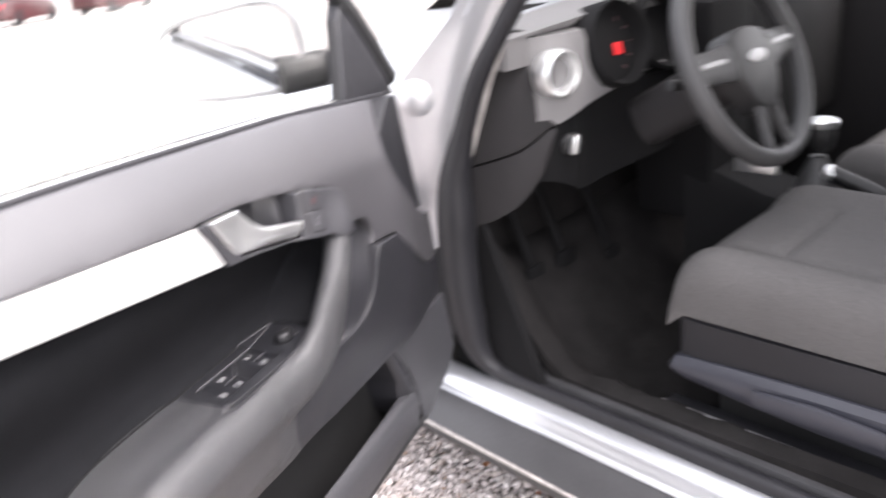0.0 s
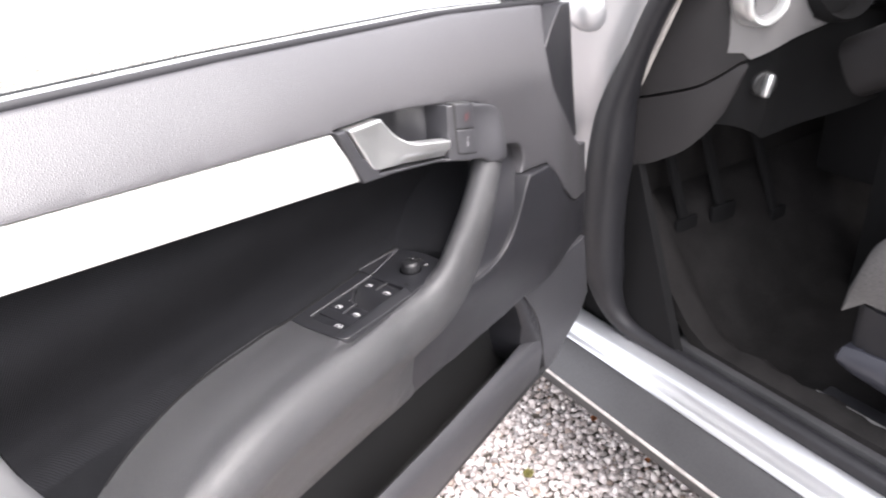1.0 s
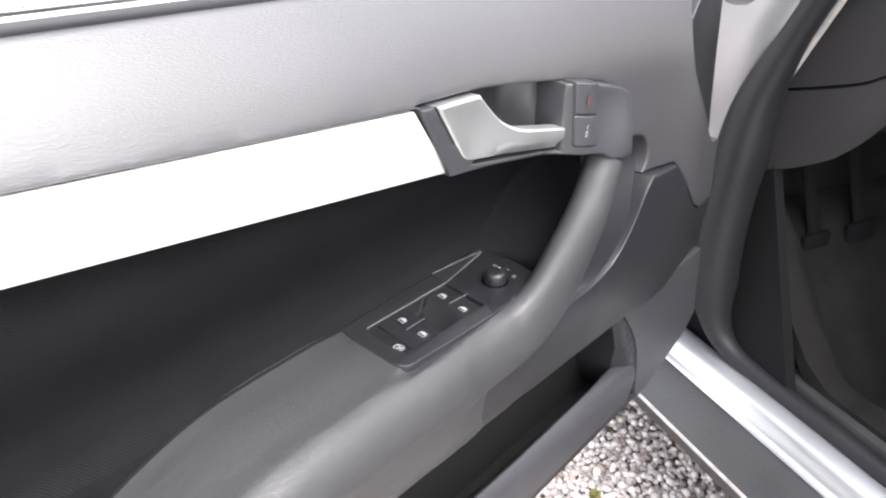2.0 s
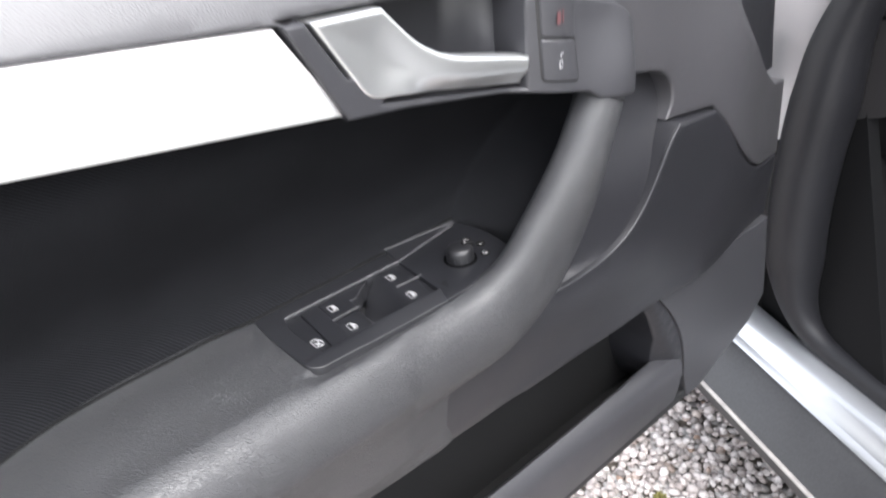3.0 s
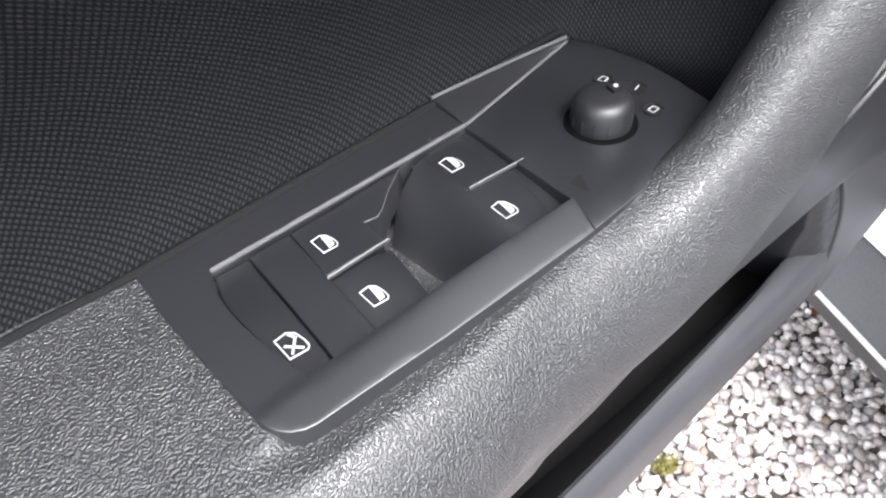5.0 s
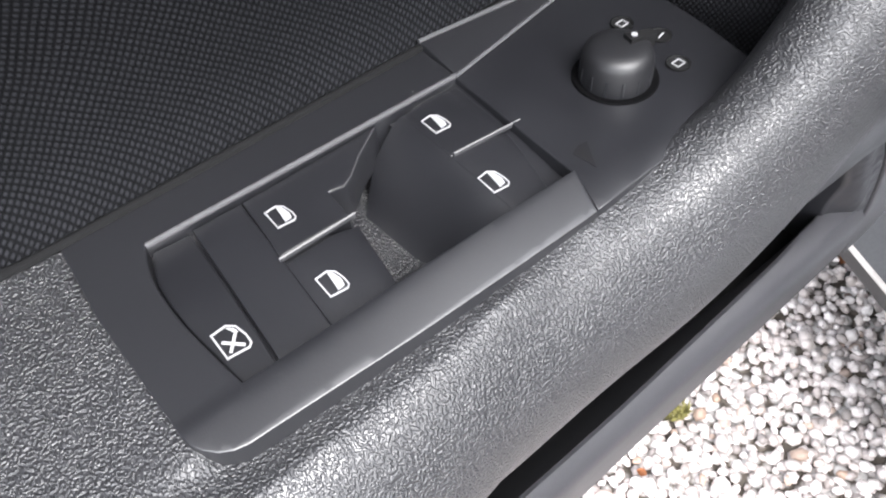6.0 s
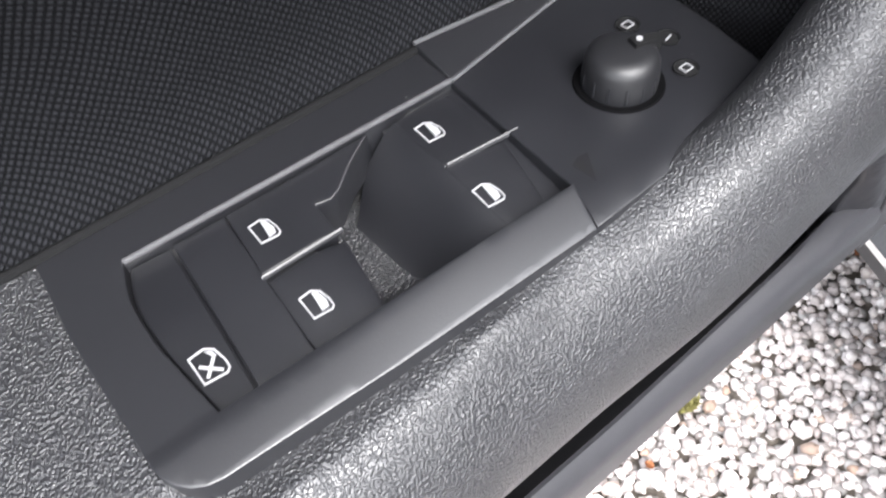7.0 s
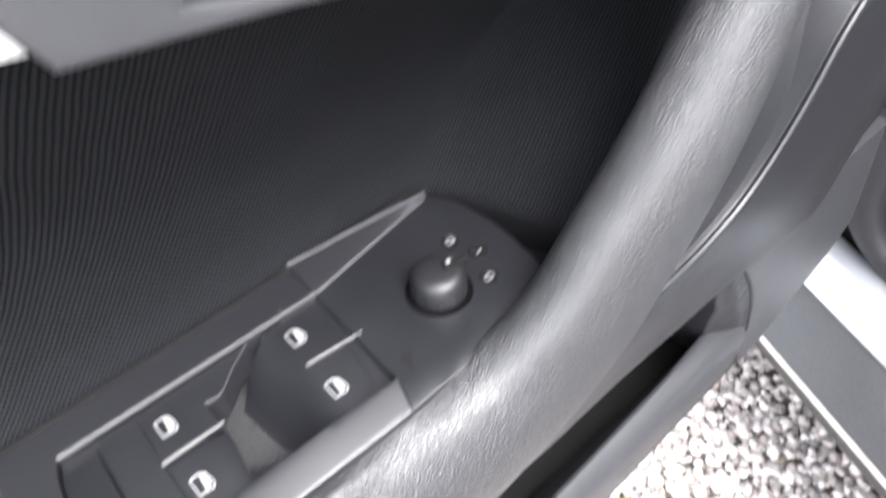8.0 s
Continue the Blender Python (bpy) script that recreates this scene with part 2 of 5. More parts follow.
def link_mesh(name, bm, mat, parent=None, smooth=True, angle=40):
    me = bpy.data.meshes.new(name)
    bmesh.ops.recalc_face_normals(bm, faces=bm.faces)
    if smooth:
        lim = radians(angle)
        for f in bm.faces:
            f.smooth = True
        for e in bm.edges:
            if len(e.link_faces) == 2 and e.calc_face_angle(0) > lim:
                e.smooth = False
    bm.to_mesh(me)
    bm.free()
    me.materials.append(mat)
    ob = new(name, me)
    if parent:
        ob.parent = parent
    return ob


def part(name, bm, mat, parent, label="", **kw):
    ob = link_mesh(name, bm, mat, parent, **kw)
    return tagged(ob, label) if label else ob


def thing(name, label, category, m=None, group="", kind=""):
    ob = new(name)
    ob.empty_display_size = 0.1
    if m:
        ob.matrix_world = m
    return tagged(ob, label, category, group, kind)


def arc(cx, cy, r, a0, a1, n=6):
    return [(cx + r * math.cos(radians(a0 + (a1 - a0) * i / n)), cy + r * math.sin(radians(a0 + (a1 - a0) * i / n))) for i in range(n + 1)]


def smooth_line(pts, n=5):
    """A Catmull-Rom line through the points."""
    out = []
    p = [Vector(q) for q in pts]
    for i in range(len(p) - 1):
        a, b, c, d = p[max(i - 1, 0)], p[i], p[i + 1], p[min(i + 2, len(p) - 1)]
        for k in range(n):
            t = k / n
            out.append(tuple(0.5 * (2 * b + (c - a) * t + (2 * a - 5 * b + 4 * c - d) * t * t + (3 * b - a - 3 * c + d) * t ** 3)))
    out.append(tuple(p[-1]))
    return out


def step(a, b, x):
    t = min(1, max(0, (x - a) / (b - a)))
    return t * t * (3 - 2 * t)


def interp(x, xs, ys):
    return float(np.interp(x, xs, ys))


def edge_distance(p, outline):
    best = 9.0
    for a, b in zip(outline, outline[1:] + outline[:1]):
        ax, ay, bx, by = a[0], a[1], b[0], b[1]
        dx, dy = bx - ax, by - ay
        q = dx * dx + dy * dy
        t = 0 if q == 0 else max(0, min(1, ((p[0] - ax) * dx + (p[1] - ay) * dy) / q))
        best = min(best, math.hypot(p[0] - ax - t * dx, p[1] - ay - t * dy))
    return best


def dense(outline, most):
    out = []
    for p, q in zip(outline, outline[1:] + outline[:1]):
        k = max(1, int(math.ceil(math.hypot(q[0] - p[0], q[1] - p[1]) / most)))
        out += [(p[0] + (q[0] - p[0]) * i / k, p[1] + (q[1] - p[1]) * i / k) for i in range(k)]
    return out


def shell(outline, height, depth, r=0.004, cell=0.02, put=None):
    """A moulded panel: an outline in a plane, pushed to height(a, b), with a rounded rim of radius r and a rim wall of the given depth.
    put maps (a, b, h) to a place; by default a panel of the door: (along, inward, up) = (a, h, b)."""
    put = put or (lambda a, b, h: (a, h, b))
    outline = dense(outline, max(cell * 1.5, 0.002))
    bm = bmesh.new()
    area = sum(p[0] * q[1] - q[0] * p[1] for p, q in zip(outline, outline[1:] + outline[:1]))
    if area < 0:
        outline = outline[::-1]
    count = len(outline)
    inward = []
    for i in range(count):
        (ax, ay), (bx, by), (cx, cy) = outline[i - 1], outline[i], outline[(i + 1) % count]
        l1, l2 = math.hypot(bx - ax, by - ay), math.hypot(cx - bx, cy - by)
        n1, n2 = (-(by - ay) / l1, (bx - ax) / l1), (-(cy - by) / l2, (cx - bx) / l2)
        k = max(0.35, 1 + n1[0] * n2[0] + n1[1] * n2[1])
        inward.append(((n1[0] + n2[0]) / k, (n1[1] + n2[1]) / k))
    drop = {}
    ring = [bm.verts.new((x, y, 0)) for x, y in outline]
    if r:
        for v in ring:
            drop[v] = r
        for ang in (20, 40, 60, 90):
            d = r * (1 - math.cos(radians(ang)))
            nxt = [bm.verts.new((x + d * i, y + d * j, 0)) for (x, y), (i, j) in zip(outline, inward)]
            for i in range(count):
                bm.faces.new((ring[i], ring[(i + 1) % count], nxt[(i + 1) % count], nxt[i]))
            for v in nxt:
                drop[v] = r * (1 - math.sin(radians(ang)))
            ring = nxt
    places, _, tris, origins, _, _ = delaunay_2d_cdt([Vector(v.co.xy) for v in ring], [], [list(range(count))], 1, 1e-7)
    known = [ring[o[0]] if o else bm.verts.new((p.x, p.y, 0)) for p, o in zip(places, origins)]
    inner = {bm.faces.new([known[i] for i in t]) for t in tris if len({known[i] for i in t}) == 3}
    lo = [min(p[i] for p in outline) for i in (0, 1)]
    hi = [max(p[i] for p in outline) for i in (0, 1)]
    for i in (0, 1):
        k = int((hi[i] - lo[i]) / cell)
        for j in range(1, k + 1):
            c, nn = [0, 0, 0], [0, 0, 0]
            c[i], nn[i] = lo[i] + (hi[i] - lo[i]) * j / (k + 1), 1
            inner = {f for f in inner if f.is_valid}
            es, vs = {e for f in inner for e in f.edges}, {v for f in inner for v in f.verts}
            seen = set(bm.faces)
            bmesh.ops.bisect_plane(bm, geom=list(vs) + list(es) + list(inner), plane_co=c, plane_no=nn, dist=1e-6)
            inner |= {f for f in bm.faces if f not in seen}
    bmesh.ops.triangulate(bm, faces=[f for f in bm.faces if len(f.verts) > 4])
    rim = [e for e in bm.edges if len(e.link_faces) == 1]
    ext = bmesh.ops.extrude_edge_only(bm, edges=rim)["geom"]
    back = {v for v in ext if isinstance(v, bmesh.types.BMVert)}
    for v in bm.verts:
        a, b = v.co.x, v.co.y
        h = height(a, b) - (depth if v in back else drop.get(v, 0.0))
        v.co = put(a, b, h)
    return bm


def loft(rows, closed=True, caps=True):
    """A skin over rows of points; closed: each row is a loop."""
    bm = bmesh.new()
    vs = [[bm.verts.new(p) for p in row] for row in rows]
    k = len(rows[0])
    for r0, r1 in zip(vs, vs[1:]):
        for i in range(k if closed else k - 1):
            j = (i + 1) % k
            bm.faces.new((r0[i], r0[j], r1[j], r1[i]))
    if closed and caps:
        bm.faces.new(vs[0][::-1])
        bm.faces.new(vs[-1])
    return bm


def sweep(path, sizes, n=20, up=(0, 1, 0), power=2.0):
    """A bar along a path; sizes: half widths (across, along up) at each point; power above 2 squares it off."""
    rows = []
    up = Vector(up)
    for i, p in enumerate(path):
        d = (Vector(path[min(i + 1, len(path) - 1)]) - Vector(path[max(i - 1, 0)])).normalized()
        side = d.cross(up).normalized()
        top = side.cross(d).normalized()
        a, b = sizes[i] if isinstance(sizes, list) else sizes
        row = []
        for k in range(n):
            c, s = math.cos(2 * math.pi * k / n), math.sin(2 * math.pi * k / n)
            x, y = math.copysign(abs(c) ** (2 / power), c), math.copysign(abs(s) ** (2 / power), s)
            row.append(tuple(Vector(p) + side * a * x + top * b * y))
        rows.append(row)
    return loft(rows)


def block(lo, hi, bevel=0.002, seg=2):
    bm = bmesh.new()
    bmesh.ops.create_cube(bm, size=1)
    for v in bm.verts:
        v.co = [lo[i] + (hi[i] - lo[i]) * (v.co[i] + 0.5) for i in range(3)]
    if bevel:
        bmesh.ops.bevel(bm, geom=bm.edges[:], offset=bevel, segments=seg, affect="EDGES", profile=0.5)
    return bm


def lathe(profile, m, n=28):
    """A turned body: (radius, height) pairs round the z axis of the pose m."""
    rows = [[tuple(m @ Vector((r * math.cos(2 * math.pi * k / n), r * math.sin(2 * math.pi * k / n), z))) for k in range(n)] for r, z in profile]
    return loft(rows)

# ---- the open door; its own axes: x along it from the hinge, y inward, z up ----
DOOR_TURN = pose(0, 0, 0, 0, 0, 204.0)
door = thing("driver_door", "open silver front car door with grey plastic trim inside", "car door", DOOR_TURN)


def strip_top(u):
    return 0.948 + 0.113 * (u - 0.595)


def strip_low(u):
    return 0.8966 + 0.151 * (u - 0.576)


def belt(u):
    return interp(u, [0.05, 0.1, 0.37, 0.67, 0.86, 1.2], [0.962, 0.968, 1.000, 1.021, 1.031, 1.046])


def upper_height(u, z):
    zb = belt(u)
    t = (zb - z) / 0.09
    h = -0.034 + 0.040 * math.sin(min(1, max(0, t)) * math.pi / 2) if t < 1 else 0.006
    if u < 0.30:
        h += 0.010 * step(0.30, 0.2, u) * step(0.95, 0.82, z)
    return h - 0.022 * step(0.20, 0.06, u)


BOX_TOP = smooth_line([(0.606, 0.9515), (0.5375, 0.9462), (0.448, 0.9308), (0.402, 0.9200), (0.377, 0.9110), (0.359, 0.8965), (0.350, 0.877), (0.345, 0.852)], 4)
RECESS_TOP = smooth_line([(0.345, 0.852), (0.324, 0.848), (0.300, 0.842), (0.2865, 0.830), (0.2835, 0.813), (0.289, 0.800)], 3)
front = smooth_line([(0.096, 0.772), (0.145, 0.805), (0.192, 0.854), (0.2125, 0.895), (0.2085, 0.925), (0.184, 0.952), (0.144, 0.9725)], 4)
LOW_EDGE = smooth_line([(0.064, 0.688), (0.105, 0.692), (0.140, 0.709), (0.180, 0.741), (0.212, 0.775), (0.234, 0.7956)], 3)
outline = [(1.19, belt(1.19)), (1.0, belt(1.0)), (0.86, belt(0.86)), (0.67, belt(0.67)), (0.5, belt(0.5)), (0.37, belt(0.37)), (0.25, belt(0.25))]
outline += front[::-1] + [(0.072, 0.768), (0.068, 0.730)] + LOW_EDGE + RECESS_TOP[::-1][:-1] + BOX_TOP[::-1] + [(0.6, 0.9486), (1.19, strip_top(1.19))]
upper = part("upper_trim", shell(outline, upper_height, 0.04, 0.0024, 0.010), TRIM, door, "soft grained grey upper door trim")
outline = front[::1] + [(0.101, belt(0.10)), (0.088, 0.894), (0.074, 0.812), (0.066, 0.775)]
part("trim_end", shell(outline, lambda u, z: -0.004 - 0.018 * step(0.215, 0.08, u), 0.03, 0.002, 0.015), LOWER, door, "darker rounded front end of the door trim")

# weather seal and window
part("belt_seal", sweep([(u, -0.040, belt(u) + 0.001) for u in np.linspace(0.10, 1.19, 16)], (0.0028, 0.0045), 10, (0, 0, 1)), RUBBER, door, "black rubber window seal")
part("belt_moulding", sweep([(u, -0.054, belt(u) - 0.002) for u in np.linspace(0.10, 1.19, 16)], (0.0035, 0.007), 10, (0, 0, 1)), ALUMINIUM, door, "bright outer window moulding")
part("outer_belt_seal", sweep([(u, -0.064, belt(u) - 0.001) for u in np.linspace(0.10, 1.19, 16)], (0.003, 0.006), 10, (0, 0, 1)), RUBBER, door)

# aluminium strip
outline = [(0.6075, strip_top(0.6075) - 0.001), (0.576, 0.8966), (1.19, strip_low(1.19)), (1.19, strip_top(1.19) - 0.001)]
part("aluminium_strip", shell(outline, lambda u, z: 0.0025 + 0.0012 * math.sin(max(0, min(1, (strip_top(u) - z) / 0.05)) * math.pi), 0.012, 0.0012, 0.03), ALUMINIUM, door, "brushed aluminium decor strip")

# door release: bezel with the switch box, bowl, lever
hole = [(0.5935, 0.9488), (0.5745, 0.9165)] + arc(0.5600, 0.9110, 0.0140, 160, 255, 5)[1:] + [(0.4525, 0.8765), (0.4525, 0.9308)]
outline = [(0.6050, 0.9492)] + hole + [p for p in BOX_TOP if p[0] < 0.452]
outline += [(0.3460, 0.8480), (0.4040, 0.8590), (0.4120, 0.8655), (0.4430, 0.8715), (0.537, 0.8895), (0.5775, 0.8950)]


def bezel_height(u, z):
    return 0.007 + 0.016 * step(0.47, 0.43, u) + 0.0125 * math.exp(-((u - 0.386) / 0.030) ** 2) * step(0.915, 0.860, z) - 0.014 * step(0.372, 0.335, u)


bezel = part("release_bezel", shell(outline, bezel_height, 0.05, 0.0018, 0.006), BEZEL, door, "satin grey bezel round the release lever")
bowl = [(0.598, 0.950), (0.576, 0.908), (0.555, 0.892), (0.449, 0.870), (0.449, 0.936), (0.5375, 0.955)]
part("release_bowl", shell(bowl, lambda u, z: -0.006 - 0.028 * step(0.585, 0.53, u) * (1 - 0.75 * step(0.478, 0.452, u)) * (1 - 0.5 * step(0.93, 0.96, z)), 0.004, 0, 0.006), BEZEL, door)
outline = [(0.5912, 0.9480)] + smooth_line([(0.5725, 0.9165), (0.5660, 0.9060), (0.5580, 0.9010), (0.5450, 0.8990)], 3) + [(0.5000, 0.8898), (0.4535, 0.8790), (0.4530, 0.8970)]
outline += smooth_line([(0.4530, 0.8975), (0.4900, 0.9068), (0.5100, 0.9122), (0.5220, 0.9180), (0.5315, 0.9250), (0.5400, 0.9345), (0.5490, 0.9455)], 3)[1:]
LEVER = list(outline)


def lever_height(u, z):
    """A blade hollowed inside its rim, running out into a bar whose lower face turns away."""
    d = edge_distance((u, z), LEVER)
    blade = step(0.515, 0.545, u)
    low = 0.8898 + 0.2 * (u - 0.5)
    return 0.008 + 0.009 * step(0.56, 0.50, u) - 0.0016 * blade * step(0.0, 0.020, d) - 0.0075 * (1 - blade) * step(low + 0.011, low - 0.001, z)


part("release_lever", shell(outline, lever_height, 0.012, 0.0022, 0.003), CHROME, door, "satin chrome door release lever")


def slab(cx, cz, w, h, r, lean, y, thick):
    o = []
    for sx, sz, a in ((1, 1, 0), (-1, 1, 90), (-1, -1, 180), (1, -1, 270)):
        o += arc(cx + sx * (w / 2 - r), cz + sz * (h / 2 - r), r, a, a + 90, 3)
    o = [(a + lean * (b - cz), b - 0.0 + 0.20 * (a - cx)) for a, b in o]
    return shell(o, lambda u, z: y(u, z), thick, 0.001, 0.006)


part("button_surround", slab(0.4335, 0.9035, 0.0262, 0.0545, 0.003, 0.05, lambda u, z: bezel_height(u, z) + 0.0004, 0.01), BLACK, door)
lock = part("lock_button", slab(0.4338, 0.9168, 0.0235, 0.0255, 0.002, 0.05, lambda u, z: bezel_height(u, z) + 0.0016, 0.01), BEZEL, door, "dark grey lock button with a red lamp mark")
unlock = part("unlock_button", slab(0.4332, 0.8902, 0.0235, 0.0255, 0.002, 0.05, lambda u, z: bezel_height(u, z) + 0.0016, 0.01), BEZEL, door, "dark grey lock button with a white padlock mark")


def bar3(p, q, wide, y):
    p, q = Vector((p[0], 0, p[1])), Vector((q[0], 0, q[1]))
    d = (q - p).normalized()
    s = Vector((-d.z, 0, d.x)) * wide / 2
    return [tuple(v + Vector((0, y, 0))) for v in (p - s, q - s, q + s, p + s)]


def marks(quads, lift):
    bm = bmesh.new()
    for qd in quads:
        f = bm.faces.new([bm.verts.new(v) for v in qd])
        ex = bmesh.ops.extrude_face_region(bm, geom=[f])["geom"]
        for v in ex:
            if isinstance(v, bmesh.types.BMVert):
                v.co += Vector(lift)
    return bm


yb = bezel_height(0.4335, 0.9) + 0.0016
LOCK_SIGN = [((0.4305, 0.8862), (0.4305, 0.8908)), ((0.4355, 0.8862), (0.4355, 0.8908)), ((0.4312, 0.8865), (0.4348, 0.8865)), ((0.4312, 0.8905), (0.4348, 0.8905)), ((0.4312, 0.8912), (0.4312, 0.8948)), ((0.4316, 0.8951), (0.4340, 0.8951)), ((0.4344, 0.8928), (0.4344, 0.8948)), ((0.4330, 0.8876), (0.4330, 0.8894))]
quads = [bar3(p, q, 0.0007, yb) for p, q in LOCK_SIGN]
part("padlock_mark", marks(quads, (0, 0.0003, 0)), WHITE_MARK, unlock)
quads = [bar3((0.4362, 0.9130), (0.4362, 0.9200), 0.0030, yb), bar3((0.4325, 0.9130), (0.4325, 0.9205), 0.0010, yb)]
part("lamp_mark", marks(quads, (0, 0.0003, 0)), RED_MARK, lock)

# cloth recess with its front wall, and the lip round it
LIP = smooth_line([(0.289, 0.800), (0.302, 0.785), (0.315, 0.7625), (0.330, 0.741), (0.350, 0.725), (0.386, 0.716), (0.447, 0.716)], 4)


LIP_Z = [b for a, b in LIP[::-1]]
LIP_U = [a for a, b in LIP[::-1]]


def recess_height(u, z):
    """Back wall of the recess, and the front wall that sweeps from it to the lip under the pull handle."""
    deep = -0.030 - 0.042 * step(0.895, 0.79, z) + 0.007 * min(1, max(0, (0.778 - z) / 0.021)) ** 2
    crease = 0.462 - 0.34 * max(0, z - 0.757)
    lip = interp(z, LIP_Z, LIP_U) if z < 0.80 else 0.287
    t = min(1, max(0, (crease - u) / (crease - lip)))
    wide = 0.034 + 0.30 * max(0, z - 0.757)
    base = 0.4570 - 0.85 * max(0, z - 0.757)
    rear = -0.011 * step(0.745, 0.835, z)
    return deep + (rear - deep) * step(base, base - wide, u) + 0.011 * t * step(0.84, 0.76, z)


WALL = smooth_line([(0.346, 0.866), (0.358, 0.832), (0.375, 0.800), (0.398, 0.770), (0.425, 0.745), (0.447, 0.735)], 4)
outline = [(0.402, 0.876), (0.576, 0.905), (0.93, 0.955), (0.905, 0.845), (0.888, 0.770), (0.865, 0.70), (0.60, 0.735)] + WALL[::-1]
part("cloth_insert", shell(outline, recess_height, 0.01, 0.0, 0.004), CLOTH, door, "dark knitted cloth insert in the door recess")
outline = [(0.338, 0.862)] + WALL + LIP[::-1] + RECESS_TOP[::-1][1:]
part("recess_liner", shell(outline, recess_height, 0.01, 0.0, 0.004), LOWER, door, "plain plastic liner behind the pull handle")

# lower trim with the lip line, below the armrest


def lower_height(u, z):
    h = 0.015 - 0.020 * step(0.22, 0.05, u) + 0.003 * step(0.70, 0.78, z)
    return h - interp(u, [0.22, 0.30, 0.38, 0.46, 0.50, 0.60], [0.010, 0.0175, 0.0200, 0.0190, 0.0150, 0.0120]) * step(0.715, 0.605, z) - 0.006 * step(0.560, 0.660, u) * step(0.760, 0.735, z) * step(0.93, 0.90, u)


def under(u):
    return interp(u, [0.25, 0.32, 0.38, 0.44, 0.50, 0.6, 0.9, 1.2], [0.609, 0.6105, 0.6120, 0.6160, 0.6270, 0.636, 0.645, 0.655])


outline = [(0.063, 0.686)] + [(p, q - 0.0018) for p, q in LOW_EDGE[1:]] + [(0.2885, 0.7985)] + [(a - 0.001, b) for a, b in LIP[1:]]
outline += [(0.50, 0.716), (0.9, 0.70), (1.0, 0.83), (1.06, 0.97), (1.19, 0.985), (1.19, 0.66), (0.9, under(0.9)), (0.6, under(0.6)), (0.50, under(0.50)), (0.44, under(0.44)), (0.38, under(0.38)), (0.32, under(0.32)), (0.272, 0.6135), (0.160, 0.6110), (0.050, 0.6075), (0.055, 0.65)]
part("lower_trim", shell(outline, lower_height, 0.03, 0.003, 0.018), LOWER, door, "grey plastic lower door trim")
part("lip_edge", sweep([(u, lower_height(u, z) + 0.0005, z) for u, z in LIP], (0.0016, 0.0016), 8), LOWER, door, "light edge of the pull recess")

# armrest: a long rounded bolster that bends up into the pull handle


def arm_inner(u):
    return 0.7575 + 0.0025 * step(0.62, 0.66, u) - 2.8 * max(0, u - 0.735) ** 2 - 0.004 * step(0.70, 0.80, u)


def arm_outer(u):
    return 0.7562 - 0.004 * step(0.5, 0.42, u) - 2.5 * max(0, u - 0.735) ** 2 - 0.004 * step(0.70, 0.80, u)


rows = []
stations = [0.448, 0.458, 0.470, 0.500, 0.540, 0.580, 0.605, 0.6215, 0.6245] + [float(v) for v in np.linspace(0.633, 0.92, 26)]
for u in stations:
    zi, zo, k = arm_inner(u), arm_outer(u), 1 - step(0.78, 0.93, u)
    un = under(u) - 0.004
    w = (0.0315 * k + 0.015 * (1 - k)) * (1 - 0.62 * step(0.60, 0.47, u))
    sink, dip = (0.020 if u < 0.623 else 0.0), step(0.640, 0.618, u)
    prof = [(-0.075, un), (-0.075, zi + 0.004 - sink), (-0.066, zi + 0.001 - sink), (-0.055, zi * 0.8 + zo * 0.2 - sink), (-0.030, (zi + zo) / 2 - sink), (-0.008, zo - sink), (-0.004 if sink else 0.0, zo - sink), (0.0005, zo - 0.0052 * dip), (0.0040, zo - 0.0050 * dip), (0.0075, zo - 0.0040 * dip)]
    cy, cz, ry, rz = 0.004, zo - 0.040, w - 0.004, 0.0397
    prof += [(cy + ry * math.sin(radians(a)) ** 0.95, cz + rz * math.cos(radians(a)) ** 0.95) for a in ((16, 21, 26, 32, 40, 48, 56, 64, 72, 82))] + [(w, cz)]
    low = min(0.0080, w - 0.0175)
    prof += [(w - 0.0042, cz - 0.012), (w - 0.0092, cz - 0.028), (min(0.0160, w - 0.0155), un + 0.026), (low, un + 0.008), (min(0.003, w - 0.021), un)]
    rows.append([(float(u), y, z) for y, z in prof])
body = loft(rows)
spine = smooth_line([(0.640, 0.0020, 0.7190), (0.590, 0.0028, 0.7190), (0.535, 0.0055, 0.7205), (0.494, 0.0112, 0.7262), (0.462, 0.0160, 0.7440), (0.437, 0.0178, 0.7725), (0.416, 0.020, 0.8050), (0.400, 0.0195, 0.8330), (0.387, 0.018, 0.8580), (0.381, 0.017, 0.8720)], 5)
half = [(interp(s, [0, 0.14, 0.28, 0.42, 0.55, 0.72, 1], [0.0280, 0.0330, 0.0322, 0.0318, 0.029, 0.0205, 0.0135]), interp(s, [0, 0.14, 0.28, 0.42, 0.6, 1], [0.0180, 0.0250, 0.0212, 0.0166, 0.0165, 0.0155])) for s in np.linspace(0, 1, len(spine))]
grip = bpy.data.meshes.new("grip")
grip_bm = sweep(spine, half, 32, (0, 1, 0), 2.2)
grip_bm.to_mesh(grip)
grip_bm.free()
body.from_mesh(grip)
bpy.data.meshes.remove(grip)
armrest = part("armrest", body, BOLSTER, door, "grained dark grey armrest bending up into a pull handle")
skin = armrest.modifiers.new("one_skin", "REMESH")
skin.mode, skin.voxel_size, skin.use_smooth_shade = "VOXEL", 0.0018, True
soften = armrest.modifiers.new("soften", "SMOOTH")
soften.factor, soften.iterations = 0.5, 14

